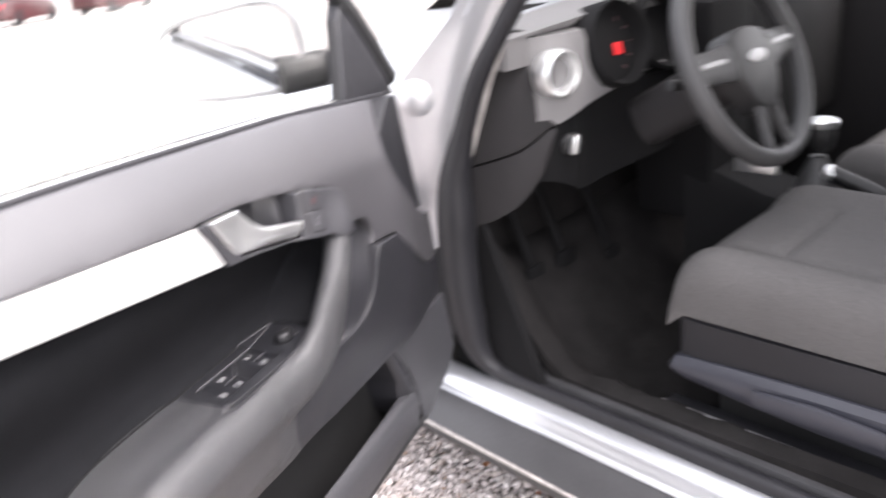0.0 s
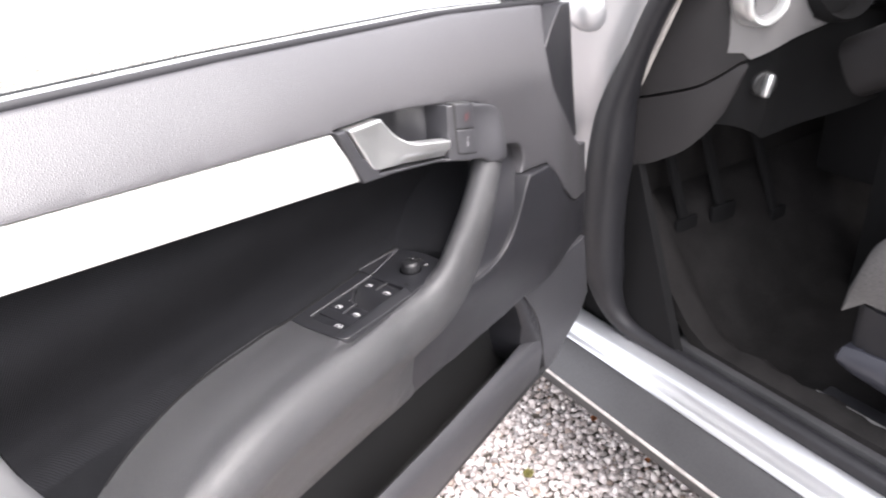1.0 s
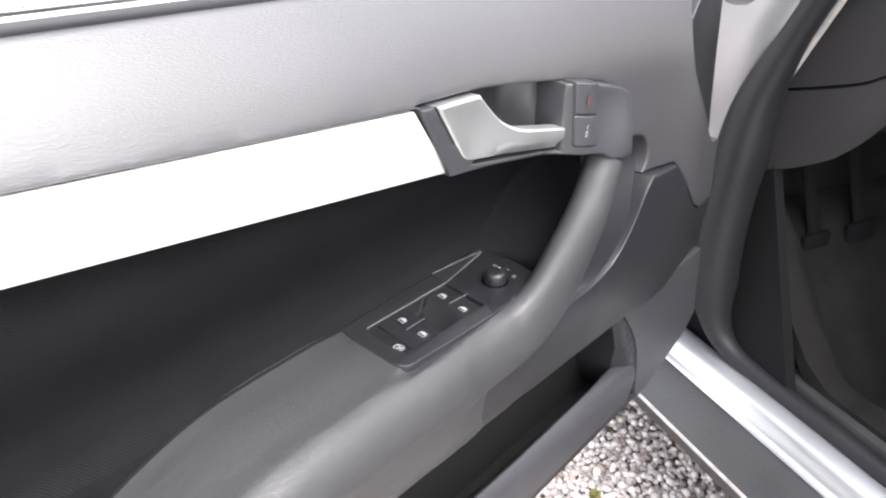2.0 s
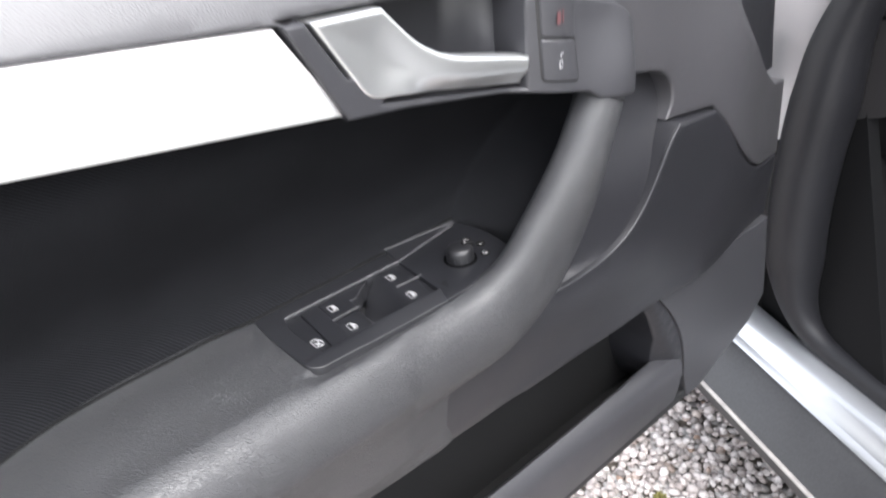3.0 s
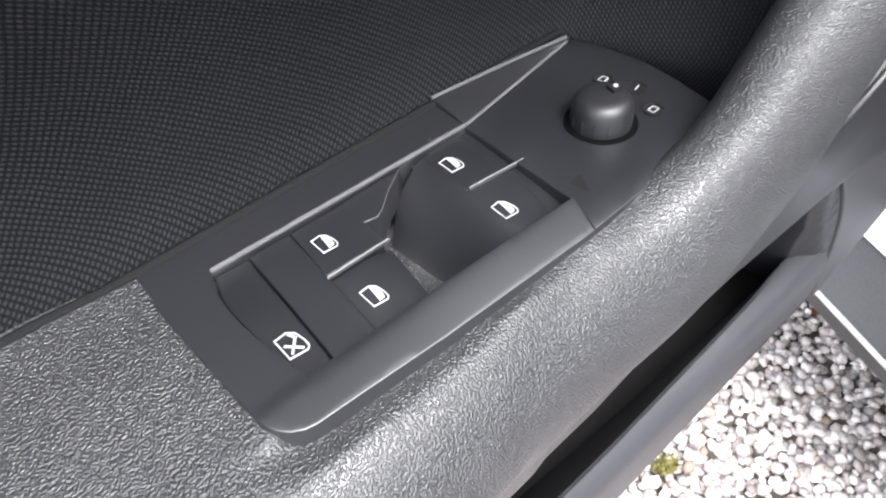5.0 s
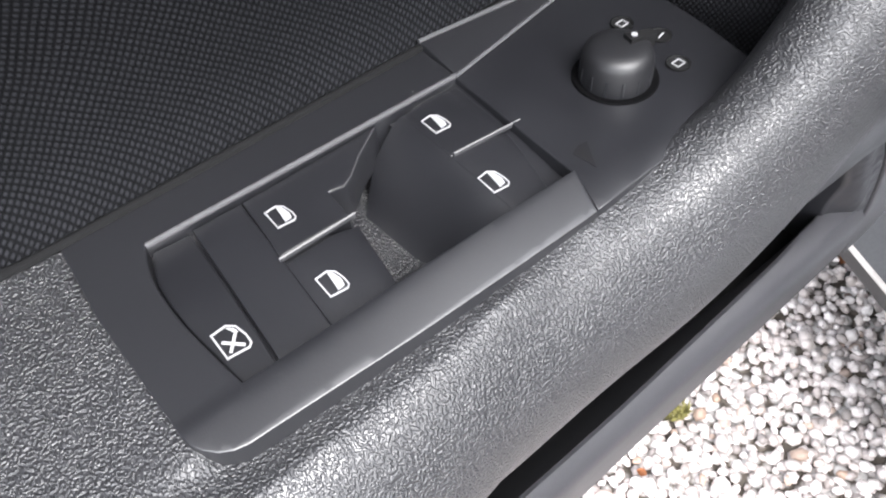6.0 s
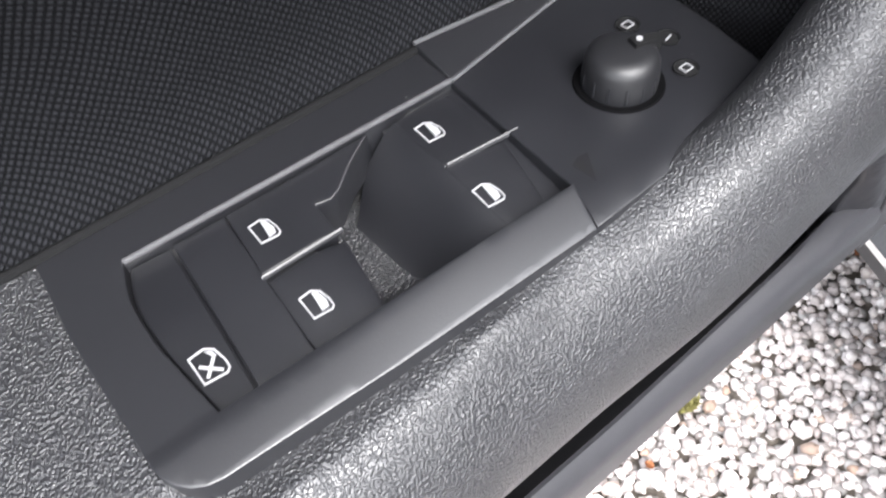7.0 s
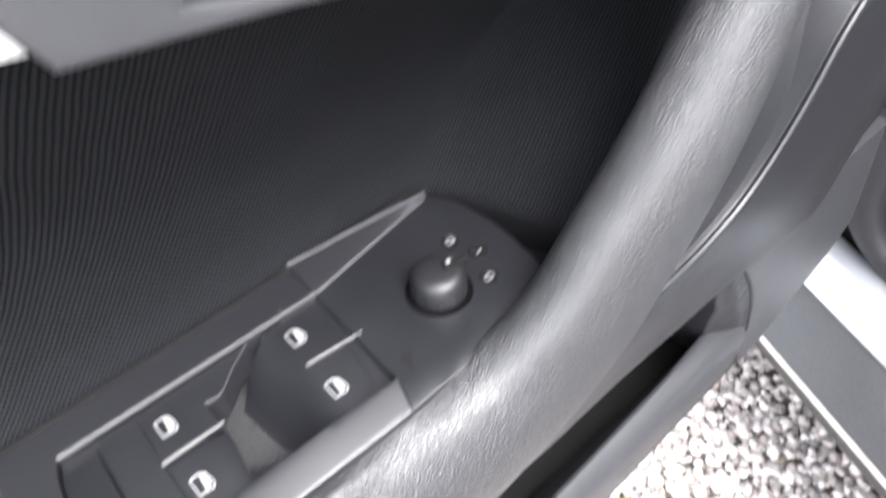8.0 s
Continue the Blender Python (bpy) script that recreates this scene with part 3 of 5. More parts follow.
neck = smooth_line([(0.378, -0.006, 0.898), (0.380, 0.003, 0.882), (0.3835, 0.0125, 0.868), (0.3868, 0.0182, 0.8575)], 4)
part("handle_neck", sweep(neck, [(0.0215 - 0.0060 * step(0, 12, k), 0.0160 + 0.0008 * k / 12) for k in range(13)], 28, (0, 1, 0), 2.6), BEZEL, door, "dark neck that joins the pull handle to the bezel")
part("handle_seam", sweep([(0.3888, 0.0180, 0.8535), (0.3882, 0.0180, 0.8548)], (0.0152, 0.0166), 28, (0, 1, 0), 2.3), MATT_BLACK, door, "dark seam between grip and bezel")

# map pocket and the wedge at its front
part("pocket_back", shell([(0.12, 0.42), (1.19, 0.42), (1.19, 0.70), (0.12, 0.66)], lambda u, z: -0.075, 0.01, 0, 0.05), BLACK, door)
part("pocket_floor", block((0.150, -0.08, 0.425), (1.19, -0.014, 0.440), 0.002), BLACK, door)
rows = []
for u in np.linspace(0.206, 1.19, 34):
    zt = interp(u, [0.20, 0.22, 0.25, 0.30, 0.6, 1.2], [0.503, 0.508, 0.512, 0.513, 0.520, 0.535])
    zb = interp(u, [0.17, 0.4, 1.2], [0.428, 0.425, 0.405])
    si = interp(u, [0.22, 0.30, 0.45], [-0.027, -0.0215, -0.0175])
    lean = interp(u, [0.26, 0.34, 0.50], [0.001, 0.010, 0.026])
    prof = [(si - lean, zb + 0.01), (si - lean, zt - 0.008 - lean * 1.2), (si, zt - 0.004), (si + 0.0015, zt - 0.0008), (si + 0.004, zt + 0.0003), (-0.0115, zt - 0.002), (-0.0065, zt - 0.009), (-0.0055, zt - 0.020), (-0.008, zt - 0.045), (-0.012, zb + 0.012), (si, zb + 0.002), (si - 0.001, zb)]
    rows.append([(float(u), y, z) for y, z in prof])
part("pocket_rim", loft(rows), WEDGE, door, "grey plastic map pocket front")
WEDGE_EDGE = smooth_line([(0.194, 0.4700), (0.205, 0.5210), (0.221, 0.5570), (0.240, 0.5850), (0.262, 0.6120)], 3)
outline = [(0.056, 0.6080), (0.036, 0.497), (0.062, 0.468), (0.088, 0.4560), (0.150, 0.4290), (0.178, 0.4270)] + WEDGE_EDGE
outline += [(0.16, 0.6110)]
part("front_wedge", shell(outline, lambda u, z: -0.008 - 0.004 * step(0.5, 0.43, z), 0.04, 0.0015, 0.015), WEDGE, door, "flat grey wedge at the front of the map pocket")
outline = WEDGE_EDGE + [(0.282, 0.614), (0.263, 0.585), (0.246, 0.545), (0.241, 0.508), (0.232, 0.480), (0.216, 0.455)]
part("pocket_end", shell(outline, lambda u, z: -0.010 - 0.012 * step(0.0, 0.025, edge_distance((u, z), WEDGE_EDGE) if len(WEDGE_EDGE) else 0), 0.075, 0.002, 0.008), LOWER, door, "rounded front end of the map pocket")

# painted door shell
rows = []
for u in np.linspace(0.045, 1.2, 12):
    zb = belt(u)
    lead = 0.03 * step(0.2, 0.04, u)
    rows.append([(float(u), y, z) for y, z in [(-0.084, 0.41), (-0.084 - lead * 0.2, zb - 0.06), (-0.066, zb - 0.03), (-0.066, zb - 0.010), (-0.082 + lead, zb - 0.012), (-0.13 + lead, 0.88), (-0.158 + lead, 0.72), (-0.160 + lead, 0.58), (-0.14 + lead, 0.42), (-0.11 + lead, 0.34), (-0.095, 0.34), (-0.086, 0.385)]])
part("door_shell", loft(rows), SILVER, door, "silver painted outer door shell")
glass_o = [(0.235, 0.985), (1.17, 1.02), (1.10, 1.33), (0.98, 1.40), (0.80, 1.42), (0.62, 1.39), (0.46, 1.29), (0.235, 1.12)]
pane = part("window_pane", shell(glass_o, lambda u, z: -0.048 - 0.10 * max(0, z - 1.0), 0.004, 0, 0.2), GLASS, door, "clear door window glass", smooth=False)
pane.visible_shadow = False
fr = [(1.185, -0.052, 1.03), (1.12, -0.083, 1.33), (1.0, -0.09, 1.41), (0.80, -0.092, 1.435), (0.61, -0.09, 1.405), (0.45, -0.08, 1.305), (0.185, -0.058, 1.140), (0.056, -0.05, 0.985)]
part("window_frame", sweep(smooth_line(fr, 4), (0.014, 0.012), 8, (0, 1, 0), 3.5), BLACK, door, "black door window frame")
tri = [(0.066, 0.964), (0.2246, 0.983), (0.1900, 1.090), (0.168, 1.118)]
part("mirror_triangle", shell(tri, lambda u, z: -0.040 - 0.1 * max(0, z - 1.0), 0.02, 0.003, 0.03), LOWER, door, "dark triangular cover behind the mirror")
part("divider_bar", sweep([(0.2250, -0.050, 0.984), (0.1900, -0.058, 1.092)], (0.005, 0.004), 8, (0, 1, 0), 3), BLACK, door)

# door mirror: glass turned to the rear and inward
m_in, m_out = Vector((0.225, -0.100, 1.072)), Vector((0.317, -0.283, 1.062))
m_x = (m_out - m_in).normalized()
m_z = Vector((m_x.y, -m_x.x, 0)).normalized()
m_z = -m_z if m_z.x < 0 else m_z
m_y = m_z.cross(m_x).normalized()
m_out = m_in + 0.87 * (m_out - m_in)
m_mid, m_w, m_h = (m_in + m_out) / 2, (m_out - m_in).length / 2, 0.052
mirror_pose = Matrix((m_x, m_y, m_z)).transposed().to_4x4()
mirror_pose.translation = m_mid


def mirror_loop(scale, grow, depth, n=36):
    row = []
    for k in range(n):
        c, s = math.cos(2 * math.pi * k / n), math.sin(2 * math.pi * k / n)
        x, y = math.copysign(abs(c) ** 0.55, c), math.copysign(abs(s) ** 0.55, s)
        row.append(tuple(mirror_pose @ Vector(((m_w * x) * scale + grow * x, (m_h * y * (1 - 0.12 * x)) * scale + grow * y, depth))))
    return row


mirror = part("mirror_housing", loft([mirror_loop(1, 0.008, 0.006), mirror_loop(1, 0.013, -0.004), mirror_loop(1, 0.012, -0.03), mirror_loop(0.92, 0.004, -0.065), mirror_loop(0.7, 0.0, -0.09), mirror_loop(0.3, 0.0, -0.10)]), SILVER, door, "silver door mirror housing")
part("mirror_rim", loft([mirror_loop(1, 0.009, 0.0055), mirror_loop(1, 0.008, 0.0085), mirror_loop(1, 0.004, 0.0085), mirror_loop(1, 0.002, 0.0065)], caps=False), DULL_SILVER, mirror)
part("mirror_glass", loft([mirror_loop(1, 0.004, 0.0062), mirror_loop(1, 0.004, 0.0072)]), MIRROR, mirror, "mirror glass showing the bright yard")
part("mirror_arm", sweep([(0.250, -0.120, 1.030), (0.218, -0.098, 1.030), (0.190, -0.080, 1.030)], (0.018, 0.026), 14, (0, 0, 1), 3), BLACK, mirror)

# ---- switch panel in the armrest; its own plane: (along the door, inward) at TOP ----
TOP = 0.7580


def lay(a, b, h):
    return (a, b, h)


def panel_h(u, w):
    k = 0.45 + 0.55 * step(0.632, 0.550, u)
    return TOP + 0.0010 * step(-0.045, -0.066, w) + 0.0010 * step(-0.0085, -0.0045, w) * k - 0.0028 * k * max(0, (w + 0.004) / 0.012) ** 1.1


def bow(w):
    """The switches lean inward more and more towards their inner end."""
    return 0.0024 * min(1, max(0, (w + 0.052) / 0.046)) ** 2


# outline of the whole panel
well_l = smooth_line([(0.6107, -0.0525), (0.6138, -0.0430), (0.6145, -0.0300), (0.6135, -0.0180), (0.6122, -0.0070)], 3)
upper_band = [(0.5194, -0.0700), (0.6255, -0.0690), (0.6275, -0.0420), (0.6270, -0.0080)] + arc(0.6170, -0.0052, 0.010, 0, 85, 5) + [(0.5800, 0.0068), (0.5263, 0.0084), (0.5225, -0.0030)] + well_l[::-1] + [(0.5194, -0.0500)]
switch_panel = part("switch_panel", shell(upper_band, panel_h, 0.012, 0.0003, 0.0025, lay), SMOOTH, door, "satin dark grey window switch panel")
front_o = [(0.4580, 0.0060), (0.4545, -0.0050), (0.4515, -0.0200), (0.4500, -0.0330), (0.4520, -0.0500), (0.4555, -0.0600), (0.4740, -0.0680), (0.5193, -0.0700), (0.5193, -0.0500), (0.5224, -0.0030), (0.5262, 0.0084), (0.4900, 0.0078)]


def front_h(u, w):
    return TOP - 0.0006 - 0.0012 * step(0.0, 0.012, w)


part("front_plate", shell(front_o, front_h, 0.012, 0.0004, 0.004, lay), BUTTON, switch_panel, "front plate that carries the mirror knob")
FIN = [(0.5192, -0.0650), (0.5192, -0.0498), (0.4590, -0.0592)]


def fin_h(u, w):
    k = (0.5192 - u) / 0.0602
    return TOP + 0.0002 + 0.0030 * (1 - 0.5 * k) * min(1, max(0, (-0.0498 - 0.0094 * k - w) / max(0.0152 * (1 - k), 0.0008)))


part("corner_fin", shell(FIN, fin_h, 0.006, 0.0004, 0.004, lay), SMOOTH, switch_panel, "slanted triangular corner of the panel")
# pale bars along the fin paint the highlights of its two edges
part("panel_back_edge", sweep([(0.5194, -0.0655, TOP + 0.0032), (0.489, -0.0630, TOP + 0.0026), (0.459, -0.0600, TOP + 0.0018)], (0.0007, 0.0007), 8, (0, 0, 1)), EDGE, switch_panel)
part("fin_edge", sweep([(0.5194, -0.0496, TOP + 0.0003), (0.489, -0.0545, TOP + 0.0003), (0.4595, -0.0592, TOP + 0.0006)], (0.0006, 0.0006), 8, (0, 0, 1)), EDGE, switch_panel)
floor_o = [(0.5180, -0.0530), (0.6160, -0.0545), (0.6160, -0.0010), (0.5180, -0.0010)]
part("well_floor", shell(floor_o, lambda u, w: TOP - 0.0040 - bow(w) + 0.0014 * step(0.537, 0.532, u) - 0.022 * step(0.542, 0.546, u) * step(0.575, 0.573, u), 0.004, 0, 0.002, lay), BUTTON, switch_panel)


def key(outline, height, name, label, deep=0.012):
    return part(name, shell(outline, lambda u, w: height(u, w) - bow(w), deep, 0.0003, 0.0025, lay), BUTTON, door, label)


# child-lock rocker
lock_o = [(a - 0.0006, b * 0.985 - 0.0003) for a, b in well_l] + [(0.6042, -0.0078), (0.6008, -0.0512)]
lock_key = key(lock_o, lambda u, w: TOP - 0.0012 - 0.0012 * step(-0.03, -0.05, w), "window_lock_button", "black rear window lock button with a crossed window mark")
# flat fill between the rocker and the rear switches
part("blank_key", shell([(0.6000, -0.0510), (0.6034, -0.0079), (0.5905, -0.0074), (0.5872, -0.0506)], lambda u, w: TOP - 0.0014 - bow(w), 0.012, 0.0003, 0.004, lay), BUTTON, switch_panel)


def rocker_h(u0, u1, rise, share):
    """A window switch: level under its mark, rolled down towards the finger scoop over a share of its length."""
    def h(u, w):
        t = (u - u0) / (u1 - u0)
        k = min(1, max(0, (share - t) / share))
        return TOP - 0.0014 - rise * k * k * (1.6 - 0.6 * k) - 0.0008 * step(0.78, 1.0, t)
    return h


def roll(u):
    """The front switches turn down in one curve to the floor of the finger scoop."""
    return 0.0200 * step(0.5375, 0.5610, u)


rear_a = [(0.5868, -0.0505), (0.5888, -0.0308), (0.5698, -0.0302), (0.5692, -0.0394), (0.5653, -0.0386), (0.5630, -0.0396), (0.5560, -0.0450), (0.5466, -0.0503)]
rear_b = [(0.5890, -0.0284), (0.5902, -0.0074), (0.5732, -0.0066), (0.5692, -0.0278)]
fore_a = [(0.5392, -0.0488), (0.5392, -0.0290), (0.5214, -0.0275), (0.5204, -0.0484)]
fore_b = [(0.5392, -0.0286), (0.5392, -0.0056), (0.5285, -0.0046), (0.5225, -0.0262)]
front_top = lambda u, w: TOP - 0.0014 - roll(u) - 0.0008 * step(0.5265, 0.5215, u)
keys = [
    key(rear_a, lambda u, w: TOP - 0.0014, "window_switch", "black rear window switch with a white window mark"),
    key(rear_b, rocker_h(0.568, 0.589, 0.0030, 0.42), "window_switch", "black rear window switch with a white window mark"),
    key(fore_a, front_top, "window_switch", "black front window switch with a white window mark"),
    key(fore_b, front_top, "window_switch", "black front window switch with a white window mark"),
]
# finger scoop between the pairs
scoop_o = [(0.5712, -0.0300), (0.5690, -0.0388), (0.5640, -0.0384), (0.5500, -0.0492), (0.5392, -0.0490), (0.5392, -0.0052), (0.5713, -0.0062), (0.5702, -0.0220)]
part("finger_scoop", shell(scoop_o, lambda u, w: TOP - 0.0014 - bow(w) - roll(u), 0.012, 0.0, 0.0012, lay), BUTTON, switch_panel, "concave finger scoop")
# thin pale bar paints the highlight along the ledge over the scoop
part("ledge_edge", sweep([(0.5693, -0.0394, TOP - 0.0016), (0.5655, -0.0383, TOP - 0.0014), (0.5625, -0.0396, TOP - 0.0013), (0.5560, -0.0447, TOP - 0.0013), (0.5480, -0.0494, TOP - 0.0010)], (0.0003, 0.0004), 8, (0, 0, 1)), RIDGE, switch_panel)
for a, b in (((0.5895, -0.0297), (0.5690, -0.0289)), ((0.5385, -0.0286), (0.5182, -0.0260))):
    part("divider_ridge", sweep([(a[0], a[1], TOP - 0.0018), (b[0], b[1], TOP - 0.0012)], (0.0005, 0.0008), 8, (0, 0, 1)), RIDGE, switch_panel)
# pale bar that paints the bright bevel line of the well
part("well_edge", sweep([(u, -0.0500 - 0.0025 * (u - 0.5195) / 0.091, TOP + 0.0002) for u in np.linspace(0.5195, 0.6107, 8)], (0.0007, 0.0008), 8, (0, 0, 1)), EDGE, switch_panel, "edge of the switch well with its highlight painted pale")


def icon_quads(c, size, z, cross=False):
    """A car window seen from outside: outline with a slanted corner, the front of its glass filled. z is the height of the switch below it."""
    pts = [(0.0026, -0.0036), (-0.0006, -0.0038), (-0.0021, -0.0025), (-0.0027, 0.0004), (-0.0026, 0.0024), (-0.0018, 0.0031), (0.0027, 0.0026)]

    def place(p, lift=0.0):
        u, w = c[0] + size * p[0], c[1] + size * p[1]
        return (u, w, z - bow(w) + lift)

    def moved(i, d):
        """The corner i shifted outward by d."""
        p, q, r = (Vector(pts[k % len(pts)]) for k in (i - 1, i, i + 1))
        n1, n2 = Vector((p.y - q.y, q.x - p.x)).normalized(), Vector((q.y - r.y, r.x - q.x)).normalized()
        return tuple(q + (n1 + n2) * (d / max(0.4, 1 + n1.dot(n2))))

    def stroke(p, q, half, lift):
        d = (Vector(q) - Vector(p)).normalized() * half
        k = Vector((-d.y, d.x))
        return [place(tuple(v), lift) for v in (Vector(p) - d - k, Vector(q) + d - k, Vector(q) + d + k, Vector(p) - d + k)]

    inner, outer = [moved(i, -0.00018) for i in range(len(pts))], [moved(i, 0.00018) for i in range(len(pts))]
    quads = [[place(v) for v in (inner[i], inner[(i + 1) % len(pts)], outer[(i + 1) % len(pts)], outer[i])] for i in range(len(pts))]
    if cross:
        quads.append([place(p) for p in ((-0.0004, -0.0033), (-0.0016, -0.0023), (-0.0019, -0.0012), (-0.0013, -0.0011))])
        quads += [stroke((0.0016, -0.0008), (-0.0012, 0.0020), 0.00030, 0.00008), stroke((-0.0010, -0.0008), (0.0014, 0.0018), 0.00030, 0.00016)]
    else:
        quads.append([place(p) for p in ((-0.0004, -0.0033), (-0.0016, -0.0023), (-0.0021, 0.0003), (-0.0016, 0.0020), (0.0003, 0.0022))])
    return quads


for kob, c in zip(keys, ((0.5820, -0.0404), (0.5838, -0.0168), (0.5343, -0.0400), (0.5366, -0.0155))):
    part("window_mark", marks(icon_quads(c, 0.95, TOP - 0.0014), (0, 0, 0.0003)), WHITE_MARK, kob, "white printed window mark", smooth=False)
part("crossed_window_mark", marks(icon_quads((0.6084, -0.0185), 1.1, TOP - 0.0012, True), (0, 0, 0.0003)), WHITE_MARK, lock_key, "white crossed-out window mark", smooth=False)

# mirror knob
KX, KY = 0.4880, -0.0207
kp = pose(KX, KY, TOP - 0.001)
# flat black ring paints the shadow at the base of the knob
part("knob_shade_ring", lathe([(0.0118, 0.0004), (0.0116, 0.0010), (0.0108, 0.0009), (0.0098, 0.0006), (0.001, 0.0006)], kp, 32), GAP_SHADE, switch_panel)
knob = part("mirror_knob", lathe([(0.0097, -0.001), (0.0097, 0.004), (0.0094, 0.0078), (0.0087, 0.0095), (0.0074, 0.0105), (0.0054, 0.0110), (0.001, 0.0112)], kp, 40), KNOB, door, "black ribbed mirror adjustment knob")
for k in range(14):
    a = 2 * math.pi * k / 14
    part("knob_rib", sweep([(KX + 0.0097 * math.cos(a), KY + 0.0097 * math.sin(a), TOP + 0.0003), (KX + 0.0095 * math.cos(a), KY + 0.0095 * math.sin(a), TOP + 0.0045)], (0.0004, 0.0003), 6, (math.cos(a), math.sin(a), 0)), BUTTON, knob)
ptr = math.atan2(0.25, -1.0)
c, s = math.cos(ptr), math.sin(ptr)
tip = lambda r, o, z: (KX + r * c - o * s, KY + r * s + o * c, TOP + z)
bm = loft([[tip(0.0022, -0.0018, z), tip(0.0022, 0.0018, z), tip(0.0104, 0.0013, z - 0.001), tip(0.0104, -0.0013, z - 0.001)] for z in (0.0075, 0.0114)])
part("knob_pointer", bm, MATT_BLACK, knob)
part("pointer_dot", lathe([(0.0007, 0.0), (0.0008, 0.0006), (0.0002, 0.0007)], pose(*tip(0.0042, 0, 0.0110)), 12), WHITE_MARK, knob)
for cx, cy, kind in ((0.4690, -0.0350, 0), (0.4655, -0.0240, 1), (0.4718, -0.0125, 2)):
    disc = part("knob_mark", lathe([(0.0034, 0.0), (0.0034, 0.0006), (0.0030, 0.0006), (0.0028, 0.0002), (0.001, 0.0002)], pose(cx, cy, TOP - 0.0004), 20), MATT_BLACK, switch_panel, "small round position mark")
    z = TOP - 0.0002
    if kind == 1:
        quads = [[(cx - 0.0014, cy - 0.0002, z), (cx + 0.0014, cy + 0.0004, z), (cx + 0.0014, cy + 0.0008, z), (cx - 0.0014, cy + 0.0002, z)]]
    else:
        quads = []
        for (ax, ay), (bx, by) in (((-1, -1), (1, -1)), ((1, -1), (1, 1)), ((1, 1), (-1, 1)), ((-1, 1), (-1, -1))):
            ax, ay, bx, by = cx + ax * 0.0014, cy + ay * 0.0011, cx + bx * 0.0014, cy + by * 0.0011
            dx, dy = bx - ax, by - ay
            ln = math.hypot(dx, dy)
            nx, ny = -dy / ln * 0.00013, dx / ln * 0.00013
            quads.append([(ax - nx, ay - ny, z), (bx - nx, by - ny, z), (bx + nx, by + ny, z), (ax + nx, ay + ny, z)])
    part("position_print", marks(quads, (0, 0, 0.0003)), WHITE_MARK, switch_panel, smooth=False)

smear = [(0.5170, -0.0008), (0.5146, -0.0046), (0.5120, -0.0086), (0.5148, -0.0090), (0.5178, -0.0080), (0.5172, -0.0040)]
part("grease_smudge", shell(smear, lambda u, w: front_h(u, w) + 0.00012, 0.0004, 0, 0.003, lay), SMUDGE, switch_panel, "dull dark grease smudge")

# joint of the cloth with armrest and panel, its shade painted as a dark bead
joint = [(u, -0.0650, max(arm_inner(u), TOP + 0.0006) + 0.0006 if u < 0.632 else arm_inner(u) + 0.0012) for u in [float(v) for v in np.linspace(0.456, 0.84, 40)]]
part("cloth_seam_shade", sweep(joint, (0.0013, 0.0013), 8, (0, 1, 0)), MATT_BLACK, door, "joint between cloth and armrest with its shade painted dark")

# ---- the car round the doorway: x inward, y forward, z up ----
car = thing("car", "silver car body with an open doorway and dark cabin", "car")


def extrude_y(profile, y0, y1, n=10, bend=None):
    bend = bend or (lambda x, y, z: (x, y, z))
    return loft([[bend(x, float(y), z) for x, z in profile] for y in np.linspace(y0, y1, n)])


part("sill_cover", extrude_y([(-0.002, 0.2385), (0.000, 0.2425), (0.020, 0.2640), (0.046, 0.2905), (0.052, 0.2915), (0.070, 0.29), (0.070, 0.20), (0.01, 0.20)], -1.5, 0.34), SILL_BLACK, car, "dark grey plastic outer sill cover")
part("sill_lip", sweep([(-0.003, float(y), 0.2385) for y in np.linspace(-1.5, 0.34, 8)], (0.0035, 0.003), 8, (0, 0, 1)), PALE_EDGE, car, "pale dusty lower lip of the sill")
part("painted_sill", extrude_y([(0.051, 0.2930), (0.0535, 0.2960), (0.0600, 0.2985), (0.0625, 0.3005), (0.0665, 0.3085), (0.0705, 0.3165), (0.0740, 0.3205), (0.0800, 0.3238), (0.0900, 0.3275), (0.1000, 0.3300), (0.1050, 0.3285), (0.108, 0.31), (0.07, 0.285)], -1.5, 0.22, 12), SILVER, car, "silver painted door sill with a step")
seal_path = smooth_line([(0.117, -1.5, 0.336), (0.117, -0.6, 0.336), (0.117, -0.20, 0.336), (0.114, -0.03, 0.338), (0.107, 0.045, 0.352), (0.097, 0.080, 0.405), (0.088, 0.089, 0.50), (0.086, 0.088, 0.60), (0.086, 0.080, 0.68), (0.085, 0.067, 0.77), (0.085, 0.027, 0.87), (0.085, -0.020, 0.96), (0.095, -0.095, 1.06), (0.105, -0.26, 1.25), (0.14, -0.52, 1.39), (0.16, -1.0, 1.43), (0.16, -1.5, 1.42)], 5)
sizes = [(interp(p[2], [0.33, 0.37, 0.45, 0.68, 0.74, 0.86, 1.1], [0.013, 0.020, 0.034, 0.036, 0.032, 0.018, 0.015]),) * 2 for p in seal_path]
part("door_seal", sweep(seal_path, sizes, 14, (1, 0, 0.001), 2.6), RUBBER, car, "black rubber doorway seal")
part("sill_trim", extrude_y([(0.132, 0.335), (0.138, 0.350), (0.160, 0.3540), (0.185, 0.350), (0.215, 0.330), (0.245, 0.285), (0.245, 0.24), (0.132, 0.24)], -1.5, 0.12, 8), SILL_BLACK, car, "dark plastic inner sill trim")
part("sill_ridge", extrude_y([(0.1640, 0.3540), (0.1670, 0.3575), (0.1720, 0.3575), (0.1760, 0.3535)], -1.5, 0.06, 6), LOWER, car)

# front pillar below the screen, in body colour


